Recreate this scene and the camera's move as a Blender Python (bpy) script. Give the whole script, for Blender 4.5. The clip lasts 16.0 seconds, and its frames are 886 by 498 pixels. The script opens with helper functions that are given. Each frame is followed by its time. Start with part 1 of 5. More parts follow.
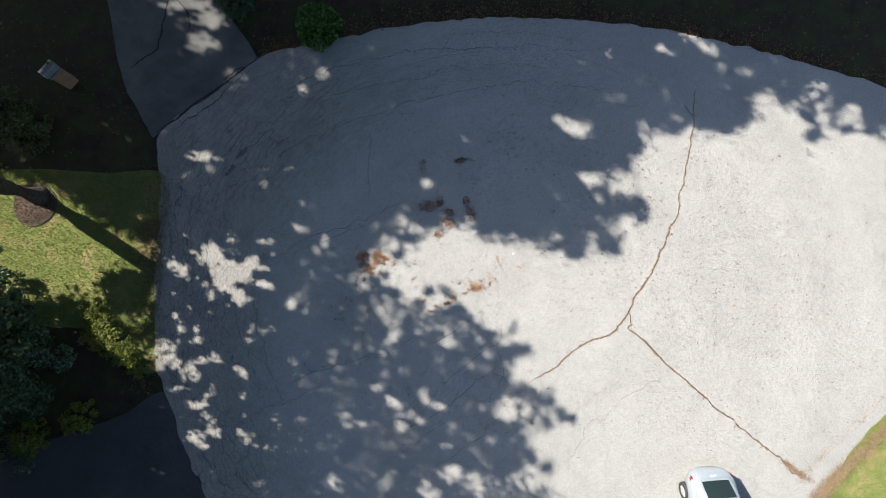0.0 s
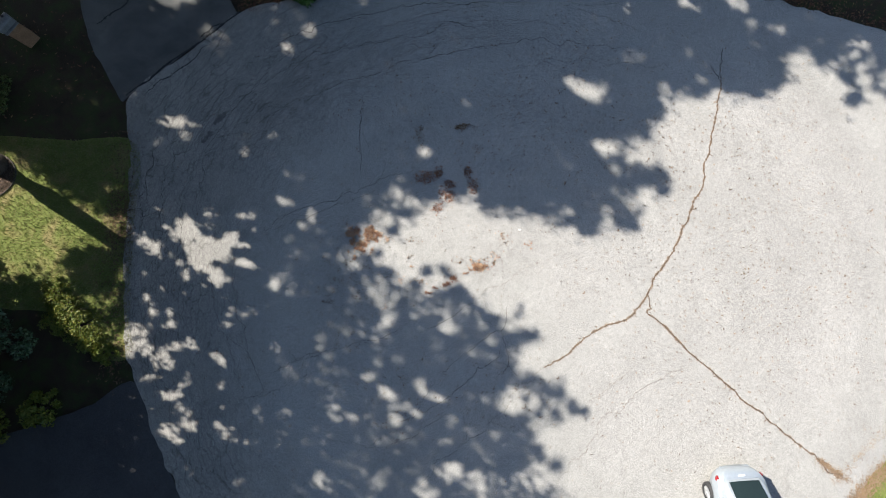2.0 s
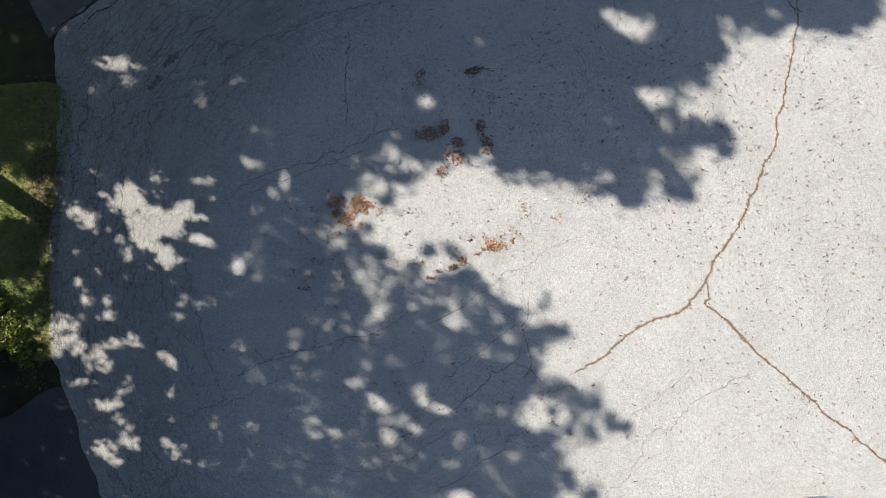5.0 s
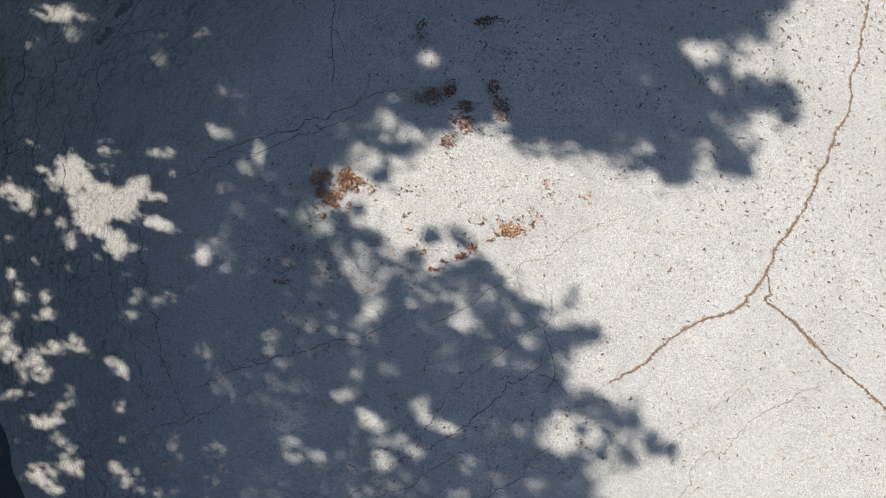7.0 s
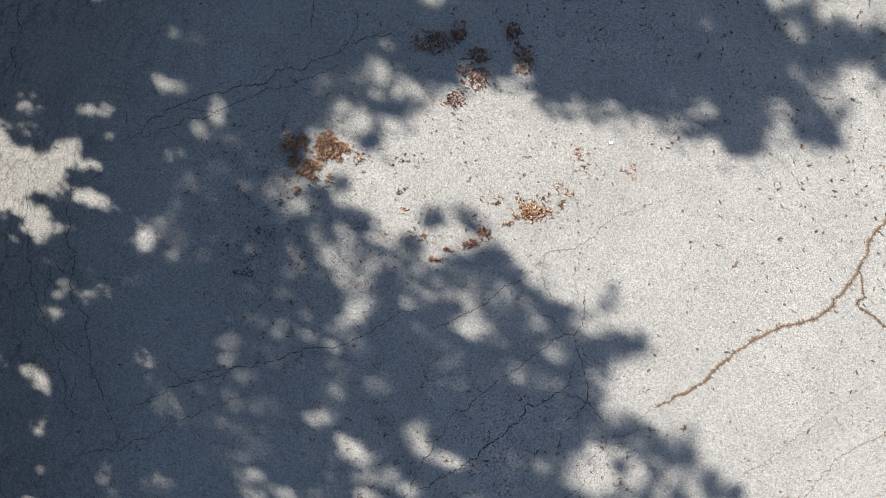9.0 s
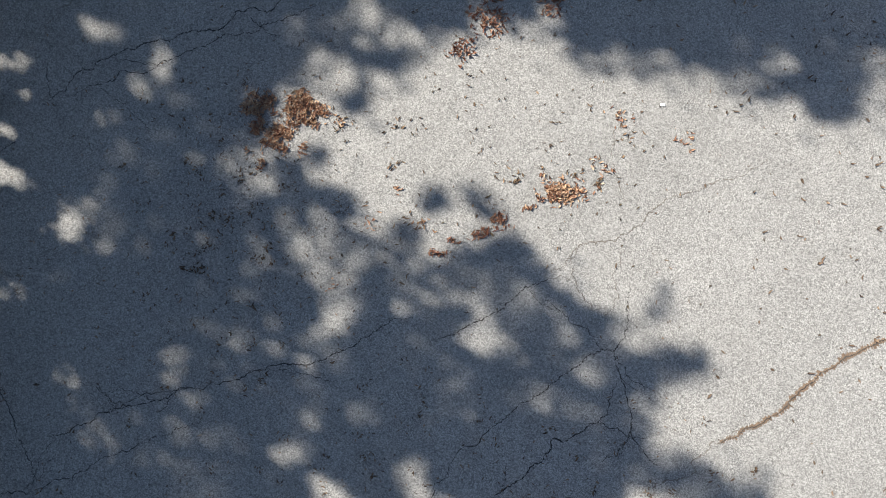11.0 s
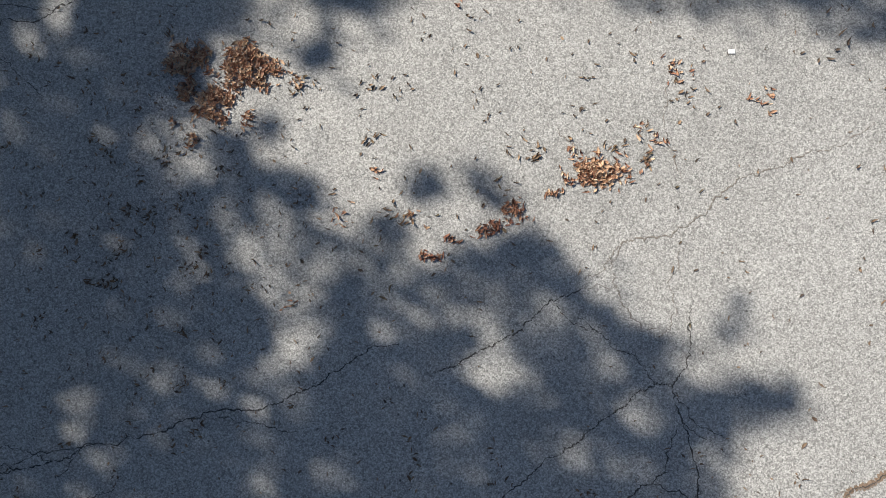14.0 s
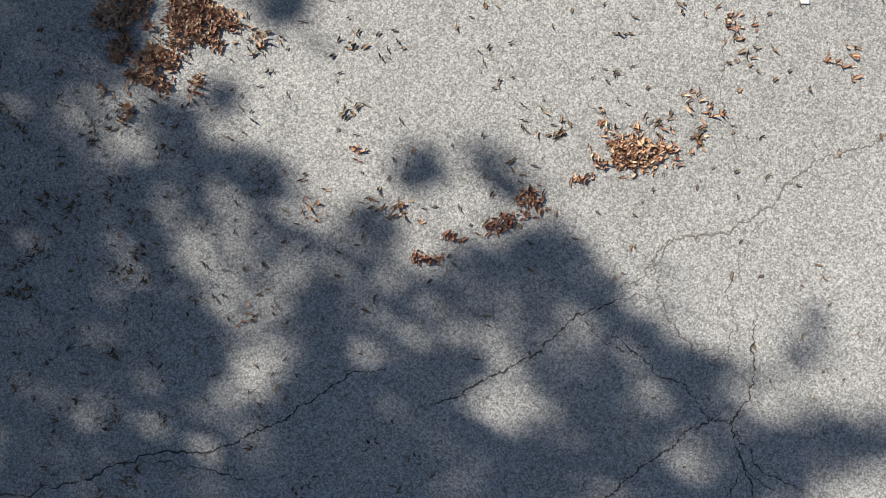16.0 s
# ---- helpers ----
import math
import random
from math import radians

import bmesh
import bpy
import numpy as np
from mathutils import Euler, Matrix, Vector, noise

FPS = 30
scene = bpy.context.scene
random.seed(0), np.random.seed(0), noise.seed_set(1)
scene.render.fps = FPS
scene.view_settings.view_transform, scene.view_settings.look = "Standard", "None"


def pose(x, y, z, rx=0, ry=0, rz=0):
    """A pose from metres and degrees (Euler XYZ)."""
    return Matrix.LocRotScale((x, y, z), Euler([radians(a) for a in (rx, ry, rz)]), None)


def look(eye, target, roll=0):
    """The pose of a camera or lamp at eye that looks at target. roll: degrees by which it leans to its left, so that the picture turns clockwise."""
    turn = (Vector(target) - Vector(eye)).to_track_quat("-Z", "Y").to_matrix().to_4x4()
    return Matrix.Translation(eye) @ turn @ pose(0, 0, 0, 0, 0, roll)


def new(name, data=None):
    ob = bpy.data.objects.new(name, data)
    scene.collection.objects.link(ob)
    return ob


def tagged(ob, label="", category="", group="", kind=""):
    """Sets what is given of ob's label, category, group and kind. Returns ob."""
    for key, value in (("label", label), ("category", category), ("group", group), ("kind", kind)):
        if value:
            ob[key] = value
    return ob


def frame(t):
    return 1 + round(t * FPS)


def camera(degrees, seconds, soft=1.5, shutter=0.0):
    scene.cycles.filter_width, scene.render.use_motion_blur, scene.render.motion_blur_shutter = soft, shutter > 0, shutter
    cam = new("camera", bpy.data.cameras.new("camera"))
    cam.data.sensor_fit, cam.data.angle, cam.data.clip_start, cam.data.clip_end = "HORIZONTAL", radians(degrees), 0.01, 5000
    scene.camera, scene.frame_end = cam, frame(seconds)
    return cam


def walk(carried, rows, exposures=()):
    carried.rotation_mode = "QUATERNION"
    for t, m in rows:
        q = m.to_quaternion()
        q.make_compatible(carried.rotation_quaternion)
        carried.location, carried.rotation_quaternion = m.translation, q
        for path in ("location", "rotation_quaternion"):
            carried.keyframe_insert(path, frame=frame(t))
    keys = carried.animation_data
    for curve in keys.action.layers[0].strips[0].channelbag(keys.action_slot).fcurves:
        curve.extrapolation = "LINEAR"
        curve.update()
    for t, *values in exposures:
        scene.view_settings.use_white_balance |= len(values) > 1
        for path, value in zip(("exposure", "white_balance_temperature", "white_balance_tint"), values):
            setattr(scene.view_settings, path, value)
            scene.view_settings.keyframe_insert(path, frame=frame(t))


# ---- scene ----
cam = camera(82.0, 16.0, soft=1.0)
# seconds, place, and the tilt, lean and turn of a camera that looks straight down
ROWS = [
    (0, 0.000, 0.000, 19.500, 5.53, -0.36, 0.00),
    (0.5, 0.028, -0.069, 19.044, 5.56, -0.34, 0.08),
    (1, 0.059, -0.267, 18.583, 5.17, -0.29, 0.11),
    (1.5, 0.080, -0.385, 18.123, 4.91, -0.22, 0.12),
    (2, 0.109, -0.430, 17.579, 4.76, -0.16, 0.12),
    (2.5, 0.112, -0.457, 16.973, 4.61, -0.10, 0.17),
    (3, 0.096, -0.475, 16.354, 4.50, -0.07, 0.23),
    (3.5, 0.069, -0.505, 15.751, 4.39, -0.09, 0.26),
    (4, 0.029, -0.589, 15.185, 4.19, -0.08, 0.28),
    (4.2, 0.019, -0.612, 14.949, 4.15, -0.07, 0.30),
    (6.3, -0.042, -0.786, 12.433, 4.04, 0.23, 0.40),
    (6.5, -0.053, -0.801, 12.192, 4.02, 0.27, 0.40),
    (7, -0.068, -0.830, 11.609, 3.99, 0.31, 0.40),
    (7.5, -0.073, -0.861, 11.003, 3.94, 0.37, 0.42),
    (8, -0.060, -0.869, 10.388, 3.88, 0.48, 0.56),
    (8.5, -0.060, -0.868, 9.776, 3.82, 0.59, 0.84),
    (9, -0.088, -0.876, 9.173, 3.70, 0.70, 1.13),
    (9.2, -0.095, -0.872, 8.946, 3.64, 0.73, 1.20),
    (11.3, -0.140, -0.757, 6.970, 2.90, 0.96, 1.42),
    (11.5, -0.127, -0.734, 6.835, 2.88, 0.97, 1.38),
    (12, -0.098, -0.707, 6.539, 2.87, 1.02, 1.21),
    (12.5, -0.081, -0.705, 6.249, 2.86, 1.05, 0.94),
    (13, -0.068, -0.700, 5.939, 2.83, 1.03, 0.67),
    (13.5, -0.094, -0.683, 5.632, 2.83, 1.01, 0.54),
    (14, -0.120, -0.664, 5.329, 2.84, 1.01, 0.52),
    (14.5, -0.135, -0.648, 5.034, 2.84, 1.02, 0.49),
    (15, -0.153, -0.633, 4.743, 2.83, 0.97, 0.49),
    (15.5, -0.145, -0.615, 4.455, 2.77, 0.91, 0.52),
    (16, -0.136, -0.595, 4.230, 2.66, 0.90, 0.57),
]
EXPOSURES = [(0.0, 1.26), (4.0, 1.22), (9.0, 1.08), (12.5, 0.83), (16.0, 0.69)]
walk(cam, [(t, pose(x, y, z, rx, ry, rz)) for t, x, y, z, rx, ry, rz in ROWS], EXPOSURES)

# ---- light ----
ELEVATION, SHADE_WAY = radians(40.0), Vector((0.853, -0.522, 0.0))
REACH = 1.0 / math.tan(ELEVATION)
SHIFT = (SHADE_WAY.x * REACH, SHADE_WAY.y * REACH)
world = bpy.data.worlds.new("sky")
scene.world = world
world.use_nodes = True
sky = world.node_tree.nodes.new("ShaderNodeTexSky")
sky.sky_type, sky.sun_disc, sky.ozone_density = "NISHITA", False, 2.2
sky.sun_elevation, sky.sun_rotation = ELEVATION, math.atan2(-SHADE_WAY.x, -SHADE_WAY.y)
background = world.node_tree.nodes["Background"]
background.inputs["Strength"].default_value = 0.072
world.node_tree.links.new(sky.outputs[0], background.inputs["Color"])
sun_data = bpy.data.lights.new("sun", "SUN")
sun_data.energy, sun_data.angle, sun_data.color = 5.2, radians(0.53), (1.0, 0.952, 0.875)
sun = new("sun", sun_data)
sun.matrix_world = look(Vector((0, 0, 60)) - SHADE_WAY * 60 * REACH, (0, 0, 0))


# ---- materials ----
def material(name, roughness=0.8, metallic=0.0, specular=0.3):
    m = bpy.data.materials.new(name)
    m.use_nodes = True
    b = m.node_tree.nodes["Principled BSDF"]
    b.inputs["Roughness"].default_value, b.inputs["Metallic"].default_value = roughness, metallic
    b.inputs["Specular IOR Level"].default_value = specular
    return m, m.node_tree, b


def node(tree, kind, **inputs):
    n = tree.nodes.new(kind)
    for key, value in inputs.items():
        socket = n.inputs[key.replace("_", " ")]
        if isinstance(value, bpy.types.NodeSocket):
            tree.links.new(value, socket)
        else:
            socket.default_value = value
    return n


def math_node(tree, operation, a, b=0.0, clamp=False):
    n = tree.nodes.new("ShaderNodeMath")
    n.operation, n.use_clamp = operation, clamp
    for socket, value in zip(n.inputs, (a, b)):
        if isinstance(value, bpy.types.NodeSocket):
            tree.links.new(value, socket)
        else:
            socket.default_value = value
    return n.outputs[0]


def ramp(tree, value, *stops):
    n = tree.nodes.new("ShaderNodeValToRGB")
    tree.links.new(value, n.inputs[0])
    while len(n.color_ramp.elements) < len(stops):
        n.color_ramp.elements.new(0.5)
    for e, (at, colour) in zip(n.color_ramp.elements, stops):
        e.position = at
        e.color = (*colour, 1) if isinstance(colour, tuple) else (colour, colour, colour, 1)
    return n.outputs[0]


def mixed(tree, kind, factor, a, b):
    n = tree.nodes.new("ShaderNodeMix")
    n.data_type, n.blend_type = "RGBA", kind
    for socket, value in zip((n.inputs[0], n.inputs[6], n.inputs[7]), (factor, a, b)):
        if isinstance(value, bpy.types.NodeSocket):
            tree.links.new(value, socket)
        else:
            socket.default_value = value if not isinstance(value, tuple) else (*value, 1)
    return n.outputs[2]


def place(tree):
    return tree.nodes.new("ShaderNodeNewGeometry").outputs["Position"]


def noise_at(tree, scale, detail=4.0, rough=0.55, where=None, distort=0.0):
    return node(tree, "ShaderNodeTexNoise", Vector=where or place(tree), Scale=scale, Detail=detail, Roughness=rough, Distortion=distort).outputs[0]


def bumped(tree, shader, height, strength, distance):
    b = node(tree, "ShaderNodeBump", Height=height, Strength=strength, Distance=distance)
    tree.links.new(b.outputs[0], shader.inputs["Normal"])


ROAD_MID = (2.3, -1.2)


def asphalt(name, low, mid, high, worn_shaded):
    """Old asphalt: loose grains, broad patches of wear; on the road also fine crazing that runs round the turning
    circle, and a left rim darkened in colour for its deeper shade.
    """
    m, tree, b = material(name, 0.88, specular=0.25)
    where = place(tree)
    broad = noise_at(tree, 0.22, 5, 0.6)
    streak = noise_at(tree, 1.6, 6, 0.62, distort=0.6)
    chips = node(tree, "ShaderNodeTexVoronoi", Vector=where, Scale=72.0)
    grit = node(tree, "ShaderNodeTexVoronoi", Vector=where, Scale=125.0)
    chip = node(tree, "ShaderNodeSeparateColor", Color=chips.outputs["Color"]).outputs[0]
    bit = node(tree, "ShaderNodeSeparateColor", Color=grit.outputs["Color"]).outputs[0]
    grain = math_node(tree, "ADD", math_node(tree, "MULTIPLY", chip, 0.62), math_node(tree, "MULTIPLY", bit, 0.38))
    fleck = noise_at(tree, 26.0, 3, 0.7)
    colour = ramp(tree, broad, (0.3, low), (0.52, mid), (0.75, high))
    colour = mixed(tree, "MULTIPLY", 0.4, colour, ramp(tree, streak, (0.25, 0.80), (0.5, 1.0), (0.8, 1.12)))
    colour = mixed(tree, "MULTIPLY", 0.78, colour, ramp(tree, grain, (0.14, 0.42), (0.5, 1.0), (0.86, 1.52)))
    colour = mixed(tree, "MULTIPLY", 0.8, colour, ramp(tree, chips.outputs["Distance"], (0.0, 1.15), (0.5, 1.0), (0.9, 0.5)))
    colour = mixed(tree, "MULTIPLY", 0.28, colour, ramp(tree, fleck, (0.34, 0.70), (0.5, 1.0), (0.66, 1.30)))
    coarse = node(tree, "ShaderNodeTexVoronoi", Vector=where, Scale=40.0)
    lump = node(tree, "ShaderNodeSeparateColor", Color=coarse.outputs["Color"]).outputs[1]
    colour = mixed(tree, "MULTIPLY", 0.3, colour, ramp(tree, lump, (0.0, 0.72), (0.5, 1.0), (1.0, 1.32)))
    spots = node(tree, "ShaderNodeTexVoronoi", Vector=where, Scale=3.1, Randomness=1.0)
    colour = mixed(tree, "MIX", ramp(tree, spots.outputs["Distance"], (0.028, 0.75), (0.05, 0.0)), colour, (0.035, 0.03, 0.028))
    height = math_node(tree, "ADD", grain, math_node(tree, "MULTIPLY", chips.outputs["Distance"], -0.6))
    height = math_node(tree, "ADD", height, math_node(tree, "ADD", math_node(tree, "MULTIPLY", fleck, 1.6), math_node(tree, "MULTIPLY", lump, 0.5)))
    if worn_shaded:
        apart = node(tree, "ShaderNodeSeparateXYZ", Vector=where)
        dx = math_node(tree, "SUBTRACT", apart.outputs[0], ROAD_MID[0])
        dy = math_node(tree, "SUBTRACT", apart.outputs[1], ROAD_MID[1])
        out = math_node(tree, "SQRT", math_node(tree, "ADD", math_node(tree, "MULTIPLY", dx, dx), math_node(tree, "MULTIPLY", dy, dy)))
        turn = math_node(tree, "ARCTAN2", dy, math_node(tree, "MULTIPLY", dx, -1.0))
        wave = noise_at(tree, 0.9, 5, 0.65)
        ring = node(tree, "ShaderNodeCombineXYZ", X=math_node(tree, "ADD", math_node(tree, "MULTIPLY", out, 4.6), math_node(tree, "MULTIPLY", wave, 3.2)),
                    Y=math_node(tree, "ADD", math_node(tree, "MULTIPLY", turn, 15.0), math_node(tree, "MULTIPLY", streak, 1.8)))
        cells = node(tree, "ShaderNodeTexVoronoi", Vector=ring.outputs[0], Scale=1.0)
        cells.feature = "DISTANCE_TO_EDGE"
        line = ramp(tree, cells.outputs["Distance"], (0.0, 1.0), (0.02, 0.6), (0.05, 0.0))
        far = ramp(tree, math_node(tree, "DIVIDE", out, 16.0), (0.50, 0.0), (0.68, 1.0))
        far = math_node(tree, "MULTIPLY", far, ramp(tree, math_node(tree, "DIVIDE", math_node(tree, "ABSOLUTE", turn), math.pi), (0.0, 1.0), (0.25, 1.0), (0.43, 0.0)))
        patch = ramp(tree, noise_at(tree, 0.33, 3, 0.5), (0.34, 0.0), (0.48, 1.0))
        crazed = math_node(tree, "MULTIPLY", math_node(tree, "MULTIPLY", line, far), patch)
        # left rim toned down in colour for the deeper shade there, besides the crazing
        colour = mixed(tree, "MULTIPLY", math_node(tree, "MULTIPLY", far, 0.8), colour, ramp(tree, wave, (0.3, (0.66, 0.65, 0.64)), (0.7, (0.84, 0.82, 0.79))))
        colour = mixed(tree, "MIX", math_node(tree, "MULTIPLY", crazed, 0.55), colour, (0.03, 0.028, 0.026))
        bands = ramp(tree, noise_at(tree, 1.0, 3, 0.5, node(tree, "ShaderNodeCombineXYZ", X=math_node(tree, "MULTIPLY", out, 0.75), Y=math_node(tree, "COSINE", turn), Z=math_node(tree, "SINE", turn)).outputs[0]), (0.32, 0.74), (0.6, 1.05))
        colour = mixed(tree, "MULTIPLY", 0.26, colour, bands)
        height = math_node(tree, "SUBTRACT", height, math_node(tree, "MULTIPLY", crazed, 1.5))
    tree.links.new(colour, b.inputs["Base Color"])
    bumped(tree, b, height, 0.58, 0.006)
    return m


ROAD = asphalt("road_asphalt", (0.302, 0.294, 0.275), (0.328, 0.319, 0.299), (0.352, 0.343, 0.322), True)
BLACKTOP = asphalt("driveway_asphalt", (0.045, 0.046, 0.05), (0.06, 0.06, 0.063), (0.08, 0.08, 0.08), False)
GUTTER = asphalt("gutter_asphalt", (0.30, 0.294, 0.28), (0.32, 0.313, 0.297), (0.35, 0.34, 0.323), False)


def mottled(name, scale, stops, fine=60.0, depth=0.01, roughness=0.9, specular=0.2, strength=0.6):
    m, tree, b = material(name, roughness, specular=specular)
    colour = ramp(tree, noise_at(tree, scale, 6, 0.65, distort=0.4), *stops)
    grain = noise_at(tree, fine, 3, 0.65)
    colour = mixed(tree, "MULTIPLY", 0.8, colour, ramp(tree, grain, (0.3, 0.55), (0.5, 1.0), (0.72, 1.4)))
    tree.links.new(colour, b.inputs["Base Color"])
    bumped(tree, b, grain, strength, depth)
    return m


CONCRETE = mottled("driveway_concrete", 0.7, ((0.3, (0.065, 0.066, 0.065)), (0.5, (0.10, 0.099, 0.095)), (0.75, (0.145, 0.142, 0.133))), 40, 0.004, strength=0.3)
SOIL = mottled("woodland_soil", 1.4, ((0.25, (0.018, 0.014, 0.009)), (0.45, (0.036, 0.026, 0.016)), (0.6, (0.032, 0.042, 0.014)), (0.8, (0.075, 0.047, 0.028))), 45, 0.03)
TURF = mottled("turf", 1.1, ((0.3, (0.10, 0.125, 0.03)), (0.5, (0.14, 0.165, 0.045)), (0.62, (0.21, 0.185, 0.075)), (0.8, (0.26, 0.20, 0.105))), 34, 0.03)
MULCH = mottled("bark_mulch", 6.0, ((0.3, (0.045, 0.03, 0.02)), (0.55, (0.10, 0.07, 0.048)), (0.8, (0.20, 0.15, 0.105))), 26, 0.02)
SILT = mottled("crack_silt", 7.0, ((0.3, (0.12, 0.085, 0.06)), (0.55, (0.20, 0.142, 0.10)), (0.8, (0.29, 0.215, 0.155))), 70, 0.006)
# dark cracks: the shade inside open gaps is painted in, together with dirt
SHADE_GRIME = mottled("crack_shade_grime", 5.0, ((0.3, (0.035, 0.032, 0.03)), (0.7, (0.085, 0.078, 0.07))), 70, 0.004)
FAINT = mottled("crack_shade_dust", 5.0, ((0.3, (0.12, 0.105, 0.092)), (0.7, (0.20, 0.178, 0.155))), 70, 0.004)
STAIN = mottled("oil_stain", 6.0, ((0.3, (0.09, 0.085, 0.08)), (0.7, (0.16, 0.155, 0.145))), 60, 0.003)
TAR = mottled("joint_tar", 4.0, ((0.3, (0.014, 0.014, 0.015)), (0.7, (0.03, 0.03, 0.03))), 50, 0.004, 0.6)
BARK = mottled("bark", 9.0, ((0.3, (0.03, 0.023, 0.018)), (0.55, (0.065, 0.052, 0.042)), (0.8, (0.11, 0.092, 0.075))), 40, 0.03)
STUCCO = mottled("tan_stucco", 4.0, ((0.3, (0.20, 0.115, 0.066)), (0.6, (0.26, 0.155, 0.09)), (0.8, (0.30, 0.19, 0.12))), 90, 0.006)
STEEL = mottled("grey_sheet_metal", 5.0, ((0.3, (0.11, 0.115, 0.12)), (0.7, (0.18, 0.185, 0.19))), 60, 0.002, 0.45, 0.5)
EDGING = mottled("edging_metal", 5.0, ((0.3, (0.05, 0.045, 0.04)), (0.7, (0.12, 0.10, 0.09))), 60, 0.004)


def foliage(name, *colours, fine=0.0, random_from="Random Per Island", gloss=0.5, through_it=0.25):
    """Leaves: every one its own tint, a little light passing through."""
    m, tree, b = material(name, gloss, specular=0.4)
    if random_from == "Random Per Island":
        chance = tree.nodes.new("ShaderNodeNewGeometry").outputs["Random Per Island"]
    else:
        chance = tree.nodes.new("ShaderNodeObjectInfo").outputs["Random"]
    stops = [(i / max(1, len(colours) - 1), c) for i, c in enumerate(colours)]
    colour = ramp(tree, chance, *stops)
    colour = mixed(tree, "MULTIPLY", 0.6, colour, ramp(tree, noise_at(tree, 55.0, 3, 0.6), (0.3, 0.6), (0.55, 1.0), (0.75, 1.3)))
    tree.links.new(colour, b.inputs["Base Color"])
    if through_it:
        t = node(tree, "ShaderNodeBsdfTranslucent", Color=colour)
        mix = node(tree, "ShaderNodeMixShader", Fac=through_it)
        tree.links.new(b.outputs[0], mix.inputs[1])
        tree.links.new(t.outputs[0], mix.inputs[2])
        tree.links.new(mix.outputs[0], tree.nodes["Material Output"].inputs["Surface"])
    return m


OAK_LEAF = foliage("oak_foliage", (0.04, 0.07, 0.015), (0.07, 0.10, 0.02), (0.10, 0.10, 0.025), through_it=0.12)
SHRUB_LEAF = foliage("evergreen_foliage", (0.028, 0.062, 0.028), (0.045, 0.085, 0.038), (0.07, 0.12, 0.055), through_it=0.12, gloss=0.35)
BUSH_LEAF = foliage("laurel_foliage", (0.03, 0.08, 0.012), (0.05, 0.12, 0.018), (0.085, 0.175, 0.03), gloss=0.4)
GOLD_LEAF = foliage("yellowing_foliage", (0.06, 0.095, 0.012), (0.12, 0.155, 0.02), (0.20, 0.19, 0.03), (0.09, 0.13, 0.02))
BLADE = foliage("grass_blades", (0.09, 0.13, 0.026), (0.15, 0.19, 0.042), (0.21, 0.205, 0.07), (0.27, 0.215, 0.11))
DRY_LEAF = foliage("dry_leaves", (0.15, 0.06, 0.036), (0.38, 0.20, 0.115), (0.58, 0.40, 0.255), (0.28, 0.12, 0.068), (0.70, 0.54, 0.37), random_from="Object", through_it=0.15, gloss=0.7)
DULL_LEAF = foliage("dull_leaves", (0.065, 0.044, 0.03), (0.18, 0.11, 0.065), (0.10, 0.08, 0.045), (0.32, 0.20, 0.115), (0.06, 0.045, 0.033), (0.42, 0.28, 0.165), random_from="Object", through_it=0.1, gloss=0.7)
RED_LEAF = foliage("red_brown_leaves", (0.13, 0.048, 0.03), (0.30, 0.135, 0.08), (0.20, 0.082, 0.05), (0.46, 0.27, 0.165), (0.09, 0.038, 0.026), random_from="Object", through_it=0.12, gloss=0.7)
LITTER = foliage("leaf_litter", (0.055, 0.034, 0.022), (0.14, 0.08, 0.042), (0.075, 0.05, 0.032), (0.22, 0.135, 0.07), (0.05, 0.034, 0.024), through_it=0.1, gloss=0.75)
STRAW_LITTER = foliage("straw_litter", (0.15, 0.095, 0.055), (0.26, 0.175, 0.105), (0.20, 0.12, 0.065), (0.33, 0.245, 0.155), (0.12, 0.08, 0.05), through_it=0.1, gloss=0.75)
CHIP = foliage("bark_chips", (0.04, 0.026, 0.018), (0.11, 0.07, 0.045), (0.06, 0.04, 0.028), (0.20, 0.14, 0.095), through_it=0.0, gloss=0.85)
VERGE_LITTER = foliage("verge_litter", (0.06, 0.024, 0.015), (0.13, 0.05, 0.026), (0.05, 0.03, 0.02), (0.18, 0.085, 0.04), (0.08, 0.035, 0.022), (0.26, 0.17, 0.075), through_it=0.1, gloss=0.75)


def plain(name, colour, roughness=0.5, metallic=0.0, specular=0.5, coat=0.0):
    m, tree, b = material(name, roughness, metallic, specular)
    tint = mixed(tree, "MULTIPLY", 0.35, colour, ramp(tree, noise_at(tree, 14.0, 5, 0.6), (0.3, 0.8), (0.7, 1.08)))
    tree.links.new(tint, b.inputs["Base Color"])
    b.inputs["Coat Weight"].default_value = coat
    return m


PAINT = plain("silver_paint", (0.38, 0.42, 0.46), 0.36, 0.5, coat=0.5)
TRIM = plain("black_trim", (0.02, 0.02, 0.022), 0.5)
TYRE = plain("tyre_rubber", (0.025, 0.025, 0.026), 0.8)
ALLOY = plain("wheel_alloy", (0.55, 0.56, 0.57), 0.35, 0.7)
LAMP_RED = plain("red_lens", (0.26, 0.014, 0.018), 0.15, coat=0.8)
LAMP_CLEAR = plain("clear_lens", (0.7, 0.72, 0.74), 0.1, coat=0.8)
PLATE = plain("pale_plate", (0.62, 0.62, 0.60), 0.5)
DARK_GLASS = plain("tinted_glass", (0.012, 0.02, 0.019), 0.08, specular=0.4, coat=0.2)
LITTER_WHITE = plain("white_paper", (0.8, 0.79, 0.76), 0.7)


